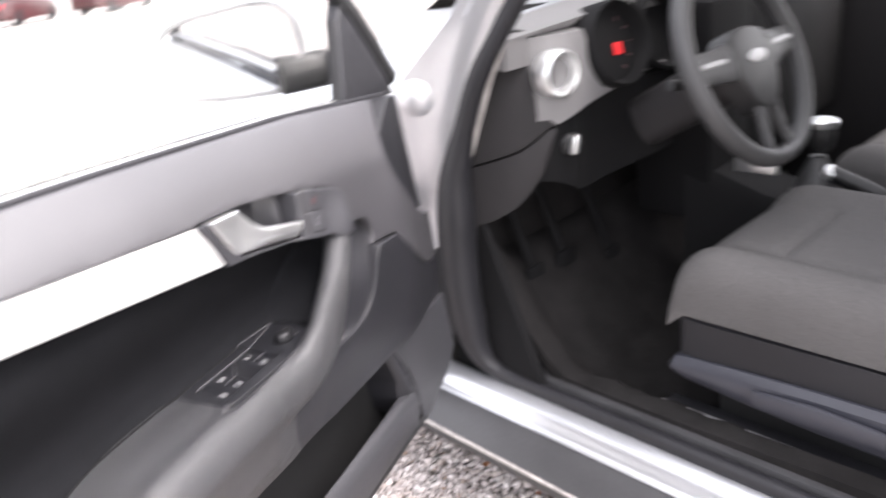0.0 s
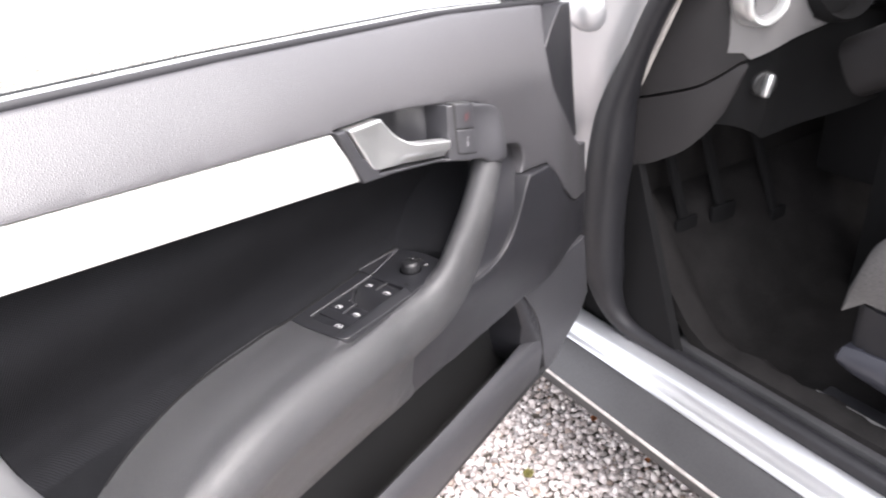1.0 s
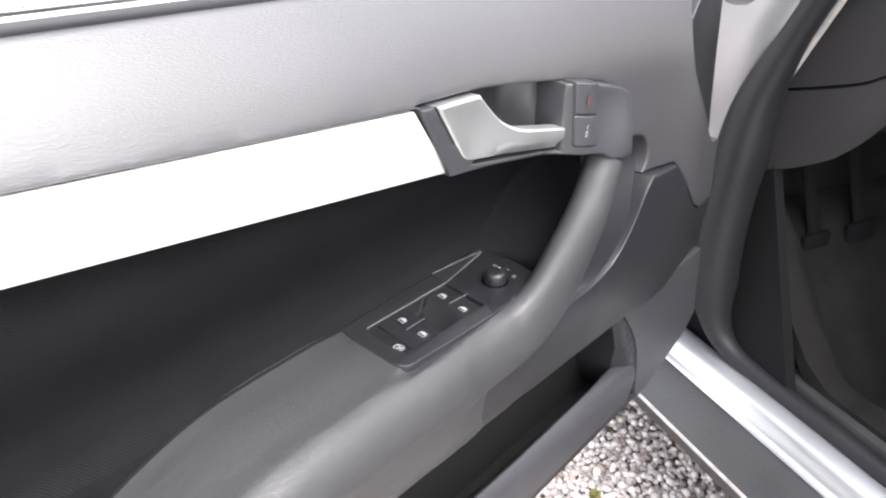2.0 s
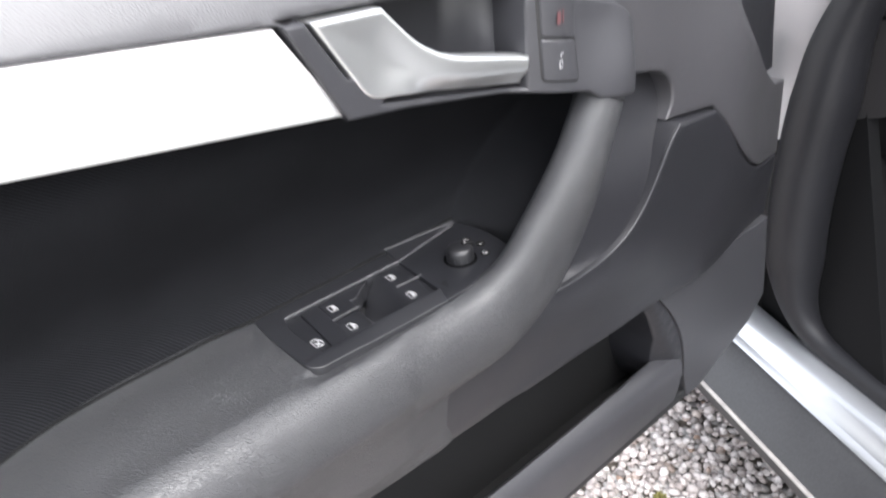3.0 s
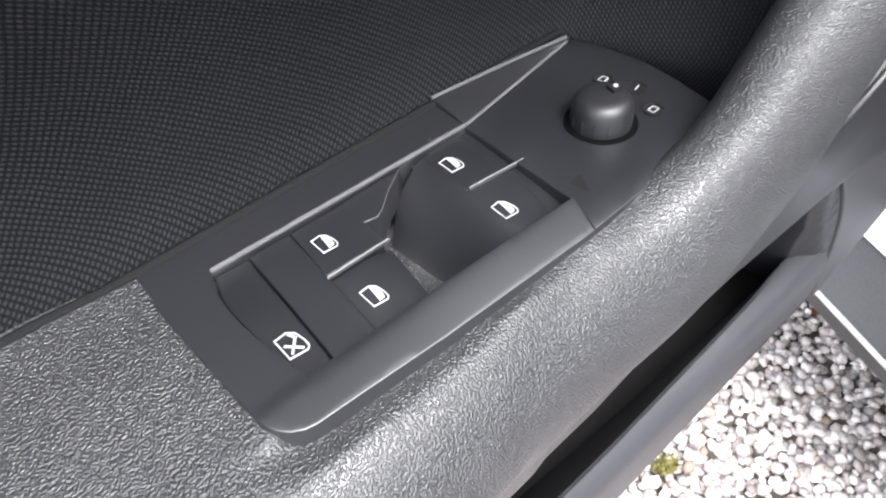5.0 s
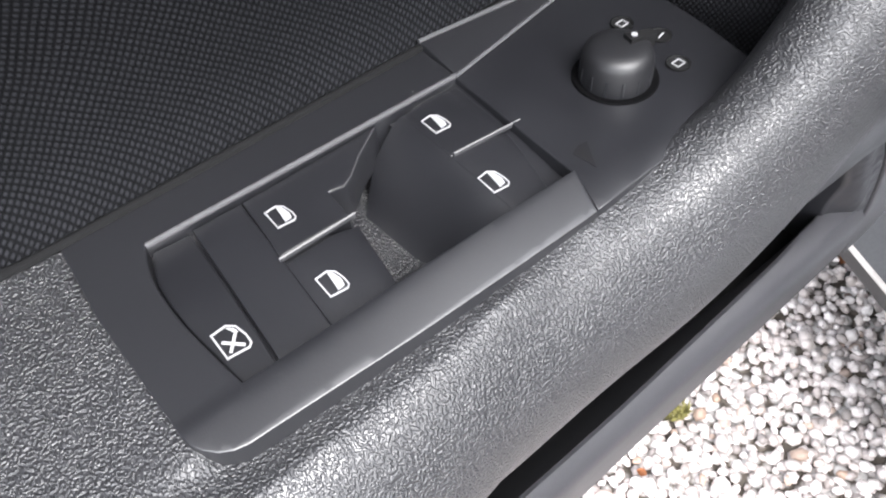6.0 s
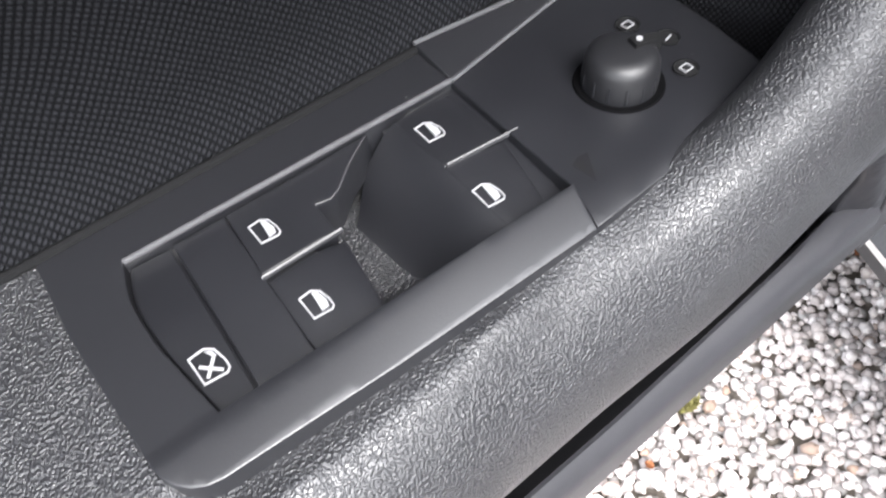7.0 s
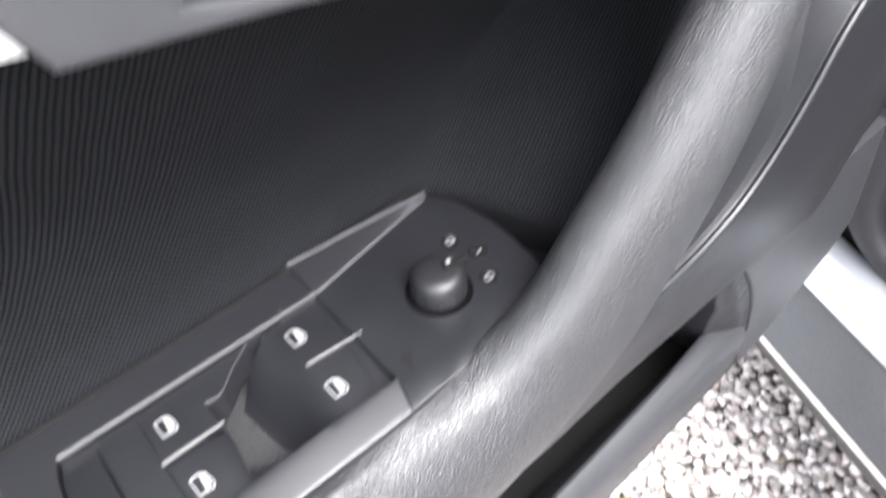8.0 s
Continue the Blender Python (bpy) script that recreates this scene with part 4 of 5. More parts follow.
def pillar(levels):
    rows = []
    for z, ys in levels:
        k = step(0.95, 1.1, z)
        ys += 0.02 * step(0.80, 0.64, z)
        d = 0.034 * step(0.84, 0.66, z)
        rows.append([(x + d, y, q) for x, y, q in [(0.098, ys - 0.004, z), (0.078, ys + 0.004, z), (0.066, ys + 0.020, z), (0.056, ys + 0.050, z), (0.044 + 0.02 * k, ys + 0.085 - 0.03 * k, z), (0.020 + 0.04 * k, ys + 0.125 - 0.05 * k, z), (0.03 + 0.05 * k, ys + 0.17 - 0.08 * k, z), (0.11, ys + 0.17 - 0.08 * k, z)]])
    return loft(rows)


part("front_pillar", pillar(((0.60, 0.112), (0.66, 0.108), (0.70, 0.100), (0.73, 0.092), (0.77, 0.080), (0.87, 0.032), (0.96, -0.018), (1.06, -0.083), (1.25, -0.245), (1.40, -0.50))), SILVER, car, "silver painted front door pillar")
part("pillar_cover", pillar(((0.40, 0.112), (0.44, 0.110), (0.50, 0.112), (0.598, 0.114))), RUBBER, car, "black cover at the foot of the door pillar")
part("pillar_boss", lathe([(0.038, -0.010), (0.037, 0.002), (0.031, 0.011), (0.018, 0.018), (0.001, 0.020)], pose(0.042, 0.094, 0.928) @ pose(0, 0, 0, 90, 0, -38), 24), SILVER, car, "round silver boss on the door pillar")
# wing and bonnet
rows = []
for y, top, out in ((0.20, 0.955, -0.02), (0.45, 0.93, -0.05), (0.8, 0.89, -0.06), (1.15, 0.82, -0.02), (1.4, 0.72, 0.10)):
    rows.append([(out + 0.05, y, 0.28), (out, y, 0.45), (out - 0.01, y, 0.65), (out + 0.005, y, top - 0.14), (out + 0.05, y, top - 0.03), (out + 0.14, y, top), (0.5, y, top + 0.05), (0.76, y, top + 0.06), (1.02, y, top + 0.05), (1.38 - out, y, top), (1.47 - out, y, top - 0.03), (1.52 - out, y, 0.6), (1.50 - out, y, 0.28)])
part("bonnet_and_wing", loft(rows, closed=False), SILVER, car, "silver bonnet and front wing")
part("screen_wiper", sweep([(0.20, 0.26, 1.005), (0.42, 0.20, 1.020), (0.68, 0.22, 1.03)], (0.006, 0.008), 8, (0, 0, 1)), BLACK, car, "black windscreen wiper")
ws = [(0.10, 0.24), (1.42, 0.24), (1.30, -0.50), (0.20, -0.50)]
wpane = part("windscreen", shell(ws, lambda x, y: 1.0 + (0.24 - y) / 0.74 * 0.42, 0.005, 0, 0.3, lambda a, b, h: (a, b, h)), GLASS, car, "windscreen glass", smooth=False)
wpane.visible_shadow = False
# roof, far side, rear wall, floor: the shell that keeps the cabin dark
part("roof", loft([[(0.16, y, z - 0.03), (0.14, y, z), (0.45, y, z + 0.045), (0.76, y, z + 0.055), (1.07, y, z + 0.045), (1.38, y, z), (1.36, y, z - 0.03), (0.76, y, z + 0.02)] for y, z in ((-0.48, 1.41), (-0.9, 1.43), (-1.6, 1.42), (-2.3, 1.33))]), SILVER, car, "silver roof")
part("far_side", block((1.40, -2.4, 0.25), (1.50, 0.25, 0.98), 0.01), DASH, car)
part("far_pillar", block((1.36, -1.25, 0.98), (1.44, -1.12, 1.42), 0.01), DASH, car)
part("rear_wall", block((0.10, -2.45, 0.25), (1.45, -2.35, 1.05), 0.01), DASH, car)
part("near_rear_side", block((0.02, -2.4, 0.25), (0.12, -1.5, 0.98), 0.01), SILVER, car)
part("centre_pillar", block((0.05, -1.62, 0.25), (0.13, -1.48, 1.43), 0.01), RUBBER, car)
part("underbody", block((0.02, -2.4, 0.185), (1.48, 1.3, 0.22), 0.01), BLACK, car)
part("firewall", loft([[(0.10, 0.16, 0.22), (0.10, 0.19, 0.98)], [(1.45, 0.16, 0.22), (1.45, 0.19, 0.98)]], closed=False), CARPET, car)
fl = [(0.150, -2.3), (1.42, -2.3), (1.42, 0.17), (0.150, 0.17)]
part("kick_panel", loft([[(x, y, 0.27) for x, y in ((0.135, -0.10), (0.150, 0.06), (0.150, 0.19), (0.12, 0.19), (0.115, -0.10))], [(x, y, 0.70) for x, y in ((0.135, 0.06), (0.150, 0.10), (0.150, 0.19), (0.12, 0.19), (0.12, 0.06))]]), MATT_BLACK, car, "dark carpeted side of the footwell")
part("carpet", shell(fl, lambda x, y: 0.275 + 0.25 * step(-0.12, 0.16, y) + 0.004 * math.sin(9 * x) * math.sin(7 * y) + 0.09 * step(0.27, 0.2, x), 0.03, 0, 0.04, lambda a, b, h: (a, b, h)), CARPET, car, "worn charcoal carpet in the footwell")
for x, y, z, w, h in ((0.40, 0.085, 0.475, 0.035, 0.055), (0.30, 0.090, 0.475, 0.030, 0.050), (0.545, 0.06, 0.42, 0.024, 0.085)):
    pedal = part("pedal", block((x - w, y - 0.012, z - h / 2), (x + w, y, z + h / 2), 0.006), MATT_BLACK, car, "black rubber pedal")
    part("pedal_arm", sweep([(x, y, z + h * 0.3), (x, y + 0.05, z + 0.14), (x, y + 0.10, z + 0.25)], (0.008, 0.012), 8, (1, 0, 0)), MATT_BLACK, pedal)

# wheels, mostly out of sight below the body
for x, y in ((0.13, 0.78), (1.37, 0.78), (0.13, -1.80), (1.37, -1.80)):
    tyre = part("wheel", lathe([(0.20, -0.09), (0.29, -0.095), (0.312, -0.07), (0.315, 0.0), (0.312, 0.07), (0.29, 0.095), (0.20, 0.09)], pose(x, y, 0.312) @ pose(0, 0, 0, 0, 90, 0), 36), RUBBER, car, "black rubber tyre")
    part("rim", lathe([(0.205, -0.08), (0.19, -0.085), (0.05, -0.06), (0.001, -0.055)], pose(x, y, 0.312) @ pose(0, 0, 0, 0, 90 if x < 0.7 else -90, 0), 24), ALUMINIUM, tyre)

# ---- dashboard ----
dash = thing("dashboard", "grey and black plastic dashboard with round vent", "dashboard")
PLAN = smooth_line([(0.112, 0.070), (0.128, 0.030), (0.155, -0.025), (0.190, -0.066), (0.228, -0.090), (0.262, -0.098)], 8)


def wall_sheet(plan, low, high, n=8, back=0.02, bulge=0.0):
    rows = []
    for i, (x, y) in enumerate(plan):
        s = i / (len(plan) - 1)
        a, b = low(s, x), high(s, x)
        rows.append([(x + 0.0, y - bulge * math.sin(math.pi * k / n), a + (b - a) * k / n) for k in range(n + 1)] + [(x + back * 0.7, y + back, b), (x + back * 0.7, y + back, a)])
    return loft(rows)


seam_z = lambda x: interp(x, [0.11, 0.16, 0.195, 0.22, 0.27, 0.36, 0.5], [0.774, 0.808, 0.842, 0.852, 0.872, 0.890, 0.900])
part("end_panel_lower", wall_sheet([p for p in PLAN if p[0] < 0.206], lambda s, x: interp(x, [0.11, 0.13, 0.15, 0.17, 0.185, 0.196, 0.203, 0.206], [0.655, 0.672, 0.698, 0.733, 0.765, 0.80, 0.828, 0.842]), lambda s, x: seam_z(x) - 0.0025, 8, 0.06, 0.004), DASH, dash, "dark plastic end panel below the dashboard seam")
part("end_panel_upper", wall_sheet([p for p in PLAN if p[0] < 0.205], lambda s, x: seam_z(x) + 0.0025, lambda s, x: 1.02 - 0.03 * step(0.165, 0.205, x), 8, 0.06, 0.006), DASH, dash, "dark side cover of the dashboard")
plan2 = smooth_line([(0.150, -0.010), (0.185, -0.066), (0.228, -0.096), (0.30, -0.112), (0.36, -0.118), (0.46, -0.11), (0.62, -0.10), (0.70, -0.10)], 4)
part("fascia", wall_sheet(plan2, lambda s, x: max(seam_z(x) + 0.004, 0.86 if x < 0.2 else 0), lambda s, x: 1.005 - 0.105 * step(0.272, 0.292, x), 8, 0.05, 0.004), DASH_GREY, dash, "light grey dashboard fascia")
part("dash_top", loft([[(0.115, y0, z), (0.3, y0 - 0.03, z + 0.015), (0.55, y0 - 0.04, z + 0.03), (1.0, y0 - 0.02, z + 0.01), (1.40, y0, z - 0.01), (1.40, y0, z - 0.06), (0.115, y0, z - 0.05)] for y0, z in ((-0.055, 1.01), (0.05, 1.02), (0.16, 1.00))]), DASH_GREY, dash, "grey dashboard top")
part("knee_panel", wall_sheet(smooth_line([(0.190, -0.030), (0.215, -0.062), (0.255, -0.075), (0.30, -0.062), (0.40, -0.055), (0.56, -0.060), (0.66, -0.05)], 3), lambda s, x: 0.74 - 0.04 * step(0.2, 0.3, x), lambda s, x: seam_z(x) - 0.004, 6, 0.05, 0.01), MATT_BLACK, dash, "dark knee panel below the steering column")
part("passenger_dash", block((0.80, -0.12, 0.62), (1.40, 0.05, 1.0), 0.03), MATT_BLACK, dash)
part("radio_panel", block((0.64, -0.14, 0.52), (0.82, 0.05, 1.0), 0.015), MATT_BLACK, dash)
# a thin pale bar paints the glint down the side of the dashboard
part("side_glint", sweep([(0.101, 0.052, 0.783), (0.103, 0.016, 0.862), (0.106, -0.022, 0.945), (0.111, -0.070, 1.035)], (0.0060, 0.005), 8, (1, 0, 0)), PALE_EDGE, dash, "painted glint along the dashboard side edge")
vp = pose(0.203, -0.086, 0.941) @ pose(0, 0, 0, 90, 0, -8)
vent = part("air_vent", lathe([(0.0420, -0.01), (0.0415, 0.010), (0.0400, 0.019), (0.0365, 0.023), (0.0315, 0.021), (0.0285, 0.012), (0.0270, -0.01)], vp, 36), CHROME, dash, "round air vent with a satin chrome ring")
part("vent_cup", lathe([(0.0275, -0.002), (0.026, -0.02), (0.001, -0.022)], vp, 28), BLACK, vent)
for k in range(4):
    z = -0.018 + 0.012 * k
    bm = block((-0.026 + abs(z) * 0.4, z - 0.002, -0.006), (0.026 - abs(z) * 0.4, z + 0.002, -0.002), 0.0005)
    bm.transform(vp)
    part("vent_slat", bm, BLACK, vent)
sp = pose(0.222, -0.100, 0.812) @ pose(0, 0, 0, 90, 0, -20)
sw = part("light_switch", lathe([(0.020, -0.006), (0.020, 0.002), (0.018, 0.004), (0.001, 0.004)], sp, 24), BLACK, dash, "rotary light switch with a chrome grip")
bm = block((-0.0055, -0.018, 0.002), (0.0055, 0.018, 0.016), 0.004, 3)
bm.transform(sp @ pose(0, 0, 0, 0, 0, -12))
part("switch_grip", bm, CHROME, sw)
# instruments
cp = pose(0.345, -0.112, 0.966) @ pose(0, 0, 0, 78, 0, -6)
hood = part("instrument_hood", lathe([(0.078, -0.05), (0.078, 0.012), (0.074, 0.020), (0.068, 0.010), (0.064, -0.008), (0.001, -0.010)], cp, 36), MATT_BLACK, dash, "black hooded instrument tube")
part("second_tube", lathe([(0.078, -0.05), (0.078, 0.010), (0.072, 0.016), (0.064, 0.008), (0.062, -0.03), (0.001, -0.032)], pose(0.50, -0.112, 0.966) @ pose(0, 0, 0, 78, 0, -4), 36), MATT_BLACK, dash)
glow = bpy.data.materials.new("red_dial_light")
glow.use_nodes = True
gb = glow.node_tree.nodes["Principled BSDF"]
gb.inputs["Base Color"].default_value = (0.25, 0.01, 0.01, 1)
gb.inputs["Emission Color"].default_value = (1.0, 0.02, 0.03, 1)
gb.inputs["Emission Strength"].default_value = 0.2
for k in range(5):
    a = radians(-60 + 30 * k)
    bm = block((0.046, -0.0012, -0.0095), (0.054, 0.0012, -0.0075), 0)
    bm.transform(cp @ Matrix.Rotation(a, 4, "Z"))
    part("dial_mark", bm, RED_MARK, hood, "dark red dial mark", smooth=False)
bm = block((0.006, -0.020, -0.009), (0.024, 0.002, -0.006), 0.001)
bm.transform(cp)
part("warning_lamp", bm, glow, hood, "glowing red warning light")

# ---- steering wheel ----
wheel = thing("steering_wheel", "black leather steering wheel with silver spoke trim", "steering wheel")
wp = pose(0.435, -0.315, 0.925) @ pose(0, 0, 0, 66, 0, 0)
R = 0.174
rows = []
for k in range(56):
    a = 2 * math.pi * k / 56
    rows.append([tuple(wp @ Vector(((R + 0.0155 * math.cos(b)) * math.cos(a), (R + 0.0155 * math.cos(b)) * math.sin(a), 0.018 * math.sin(b)))) for b in [2 * math.pi * j / 14 for j in range(14)]])
part("rim", loft(rows + rows[:1], caps=False), LEATHER, wheel, "black leather wheel rim")
def on_wheel(bm):
    bm.transform(wp)
    return bm
hub = part("hub", on_wheel(shell([(p[0] * 1.0, p[1]) for p in smooth_line([(0.055, 0.045), (0.075, 0.0), (0.055, -0.05), (0.03, -0.085), (0.0, -0.092), (-0.03, -0.085), (-0.055, -0.05), (-0.075, 0.0), (-0.055, 0.045), (0, 0.055), (0.055, 0.045)], 3)[:-1]], lambda a, b: 0.022 - 1.2 * (a * a + b * b), 0.04, 0.006, 0.02, lambda a, b, h: (a, b, h))), BLACK, wheel, "black airbag hub")
part("emblem", on_wheel(lathe([(0.020, 0.0), (0.019, 0.003), (0.012, 0.004), (0.001, 0.004)], pose(0, 0, 0.020) @ Matrix.Diagonal((1.5, 0.6, 1, 1)), 24)), DULL_SILVER, hub, "plain silver emblem shape")
for pts in ([(0.065, 0.005, 0.005), (0.12, 0.008, -0.002), (0.172, 0.012, 0.0)], [(-0.065, 0.005, 0.005), (-0.12, 0.008, -0.002), (-0.172, 0.012, 0.0)]):
    sp_ = part("spoke", on_wheel(sweep(pts, [(0.034, 0.012), (0.028, 0.010), (0.024, 0.010)], 14, (0, 0, 1), 3)), LEATHER, wheel)
    part("spoke_trim", on_wheel(sweep([(p[0] * 0.98, p[1] + 0.004, p[2] + 0.0095) for p in pts[:2]] + [(pts[2][0] * 0.9, 0.012, 0.0105)], [(0.006, 0.002), (0.005, 0.002), (0.004, 0.002)], 12, (0, 0, 1), 3)), DULL_SILVER, sp_, "dull silver spoke trim")
for s_ in (-1, 1):
    part("lower_spoke", on_wheel(sweep([(0.022 * s_, -0.08, 0.004), (0.03 * s_, -0.13, 0.0), (0.04 * s_, -0.172, 0.0)], [(0.013, 0.009), (0.010, 0.008), (0.012, 0.008)], 12, (0, 0, 1), 3)), LEATHER, wheel, "dark lower spoke")
part("column", on_wheel(sweep([(0, -0.01, -0.02), (0, -0.02, -0.10), (0, -0.03, -0.22)], [(0.05, 0.045), (0.055, 0.05), (0.055, 0.05)], 18, (0, 1, 0), 3)), DASH, wheel, "dark steering column cover")
part("indicator_stalk", on_wheel(sweep([(-0.05, -0.01, -0.06), (-0.11, 0.0, -0.055), (-0.16, 0.01, -0.05)], [(0.008, 0.008), (0.008, 0.007), (0.011, 0.006)], 10, (0, 0, 1))), BLACK, wheel)

# ---- centre console with gear lever and hand brake ----
console = thing("centre_console", "dark plastic centre console with silver-ringed gear lever", "console")
part("tunnel", loft([[(0.63, y, 0.28), (0.64, y, z - 0.03), (0.66, y, z), (0.80, y, z), (0.82, y, z - 0.03), (0.83, y, 0.28)] for y, z in ((-1.3, 0.56), (-0.75, 0.55), (-0.45, 0.57), (-0.25, 0.60), (-0.08, 0.66))]), MATT_BLACK, console, "dark tunnel cover")
part("gear_gaiter", lathe([(0.050, 0.0), (0.046, 0.01), (0.030, 0.045), (0.016, 0.075)], pose(0.73, -0.33, 0.60), 20), LEATHER, console, "black leather gaiter")
part("gear_knob", lathe([(0.014, 0.0), (0.022, 0.012), (0.026, 0.035), (0.024, 0.055), (0.014, 0.064), (0.001, 0.066)], pose(0.73, -0.335, 0.685), 20), BLACK, console, "black gear knob")
part("gear_ring", lathe([(0.0245, 0.0), (0.028, 0.006), (0.0285, 0.014), (0.024, 0.018)], pose(0.73, -0.335, 0.735), 20), CHROME, console, "silver ring on the gear knob")
part("brake_lever", sweep([(0.72, -0.52, 0.585), (0.72, -0.42, 0.625), (0.72, -0.36, 0.645)], [(0.014, 0.016), (0.015, 0.017), (0.015, 0.017)], 12, (0, 0, 1)), BLACK, console, "hand brake lever")
part("brake_tip", lathe([(0.0155, -0.012), (0.017, 0.0), (0.014, 0.008), (0.001, 0.010)], pose(0.72, -0.357, 0.646) @ pose(0, 0, 0, -65, 0, 0), 16), CHROME, console, "silver hand brake button")
part("ashtray_trim", block((0.628, -0.29, 0.655), (0.645, -0.20, 0.685), 0.004), CHROME, console, "silver trim piece on the console side")

# ---- driver's seat ----
seat = thing("driver_seat", "grey cloth car seat with blue-grey plastic side", "car seat")


def cushion(u, v):
    """Height of the cushion over the seat plan: u across 0..1, v back 0..1."""
    side = 0.014 * (step(0.24, 0.08, u) + step(0.76, 0.92, u))
    roll = -0.095 * (1 - math.sqrt(1 - (1 - min(1, v / 0.17)) ** 2))
    edge = -0.055 * sum(1 - math.sqrt(1 - (1 - min(1, k / 0.13)) ** 2) for k in (u, 1 - u))
    seamd = -0.009 * (math.exp(-((u - 0.24) / 0.012) ** 2) + math.exp(-((u - 0.76) / 0.012) ** 2) + math.exp(-((v - 0.30) / 0.012) ** 2) * (0.24 < u < 0.76))
    return 0.640 - 0.016 * v + 1.35 * side + roll + edge + seamd


rows = []
for i in range(41):
    v = i / 40
    row = [(0.216, -0.322 - 0.516 * v, 0.532)]
    for j in range(41):
        u = j / 40
        x, y = 0.208 + 0.448 * u, -0.316 - 0.522 * v
        bow = 0.022 + 0.012 * (1 - (2 * u - 1) ** 2) * (1 - v)
        row.append((x, y + bow, cushion(u, v)))
    row.append((0.648, -0.322 - 0.516 * v, 0.532))
    rows.append(row)
part("seat_cushion", loft(rows), SEAT_CLOTH, seat, "grey cloth seat cushion with stitched seams")
base = loft([[(x, y, z) for x, y in ((0.218, -0.840), (0.214, -0.332), (0.232, -0.304), (0.430, -0.282), (0.630, -0.304), (0.648, -0.332), (0.646, -0.840))] for z in (0.440, 0.534)])
bmesh.ops.bevel(base, geom=base.edges[:], offset=0.008, segments=2, affect="EDGES")
part("cushion_base", base, RUBBER, seat, "dark lower band of the seat cushion")
rows = []
for y, zt, zb, out in ((-0.300, 0.440, 0.424, 0.010), (-0.306, 0.449, 0.416, 0.003), (-0.33, 0.456, 0.411, 0.0), (-0.43, 0.462, 0.402, -0.002), (-0.55, 0.466, 0.392, 0.0), (-0.75, 0.470, 0.385, 0.0), (-0.92, 0.50, 0.39, 0.0)):
    rows.append([(0.235, y, zb), (0.207 + out, y, zb + 0.003), (0.197 + out, y, zb + 0.014), (0.196 + out, y, (zb + zt) / 2), (0.199 + out, y, zt - 0.010), (0.210 + out, y, zt), (0.24, y, zt)])
shield = part("side_shield", loft(rows), SEAT_PLASTIC, seat, "blue-grey plastic seat side shield")
part("height_lever", sweep([(0.192, -0.46, 0.430), (0.188, -0.56, 0.437), (0.190, -0.68, 0.432)], [(0.016, 0.006), (0.019, 0.007), (0.014, 0.006)], 12, (1, 0, 0), 3), SEAT_PLASTIC, shield, "plastic seat height lever")
for x in (0.226, 0.645):
    rail = part("seat_rail", block((x - 0.02, -0.95, 0.305), (x + 0.02, -0.285, 0.348), 0.004), RUBBER, seat, "dark metal seat rail")
    # thin silver strip puts the highlight of the rail edge into its colour
    part("rail_edge", sweep([(x - 0.019, -0.95, 0.349), (x - 0.019, -0.284, 0.352)], (0.003, 0.002), 8, (0, 0, 1)), DULL_SILVER, rail, "silver strip painting the highlight on the rail edge")
part("seat_base", block((0.24, -0.90, 0.32), (0.63, -0.37, 0.45), 0.02), BLACK, seat)
rows = []
for z, y, t, w in ((0.56, -0.86, 0.06, 0.25), (0.75, -0.91, 0.06, 0.26), (0.95, -0.97, 0.055, 0.25), (1.12, -1.02, 0.045, 0.21), (1.18, -1.04, 0.02, 0.19)):
    rows.append([(0.465 + w * math.cos(a), y + t * math.sin(a) + 0.03 * abs(math.cos(a)) ** 3, z) for a in [2 * math.pi * k / 24 for k in range(24)]])
part("backrest", loft(rows), SEAT_CLOTH, seat, "grey cloth backrest")

passenger_seat = copy_thing(seat, pose(0.66, 0.0, 0.0))
passenger_seat.name = "passenger_seat"
tagged(passenger_seat, "grey cloth front passenger seat beyond the console", "car seat")

# ---- ground: pale gravel, one sheet to the horizon ----
gm = bpy.data.materials.new("pale_gravel_bed")
gm.use_nodes = True
n, l = gm.node_tree.nodes, gm.node_tree.links
b = n["Principled BSDF"]
b.inputs["Roughness"].default_value = 0.9
co = n.new("ShaderNodeTexCoord")
vo = n.new("ShaderNodeTexVoronoi")
vo.inputs["Scale"].default_value = 60.0
l.new(co.outputs["Object"], vo.inputs["Vector"])
ra = n.new("ShaderNodeValToRGB")
ra.color_ramp.elements[0].color, ra.color_ramp.elements[1].color = (0.36, 0.335, 0.32, 1), (0.62, 0.60, 0.585, 1)
sx = n.new("ShaderNodeSeparateColor")
l.new(vo.outputs["Color"], sx.inputs["Color"])
l.new(sx.outputs["Red"], ra.inputs["Fac"])
# dark brown between the cells: soil, with the shade of the gaps painted in
gap = n.new("ShaderNodeMapRange")
gap.inputs["From Min"].default_value, gap.inputs["From Max"].default_value = 0.40, 0.62
l.new(vo.outputs["Distance"], gap.inputs["Value"])
soil_shade = n.new("ShaderNodeMix")
soil_shade.data_type = "RGBA"
l.new(gap.outputs["Result"], soil_shade.inputs["Factor"])
l.new(ra.outputs["Color"], soil_shade.inputs["A"])
soil_shade.inputs["B"].default_value = (0.075, 0.062, 0.050, 1)
l.new(soil_shade.outputs["Result"], b.inputs["Base Color"])
bp = n.new("ShaderNodeBump")
bp.inputs["Distance"].default_value = 0.01
inv = n.new("ShaderNodeMath")
inv.operation = "SUBTRACT"
inv.inputs[0].default_value = 1.0
l.new(vo.outputs["Distance"], inv.inputs[1])
l.new(inv.outputs["Value"], bp.inputs["Height"])
l.new(bp.outputs["Normal"], b.inputs["Normal"])
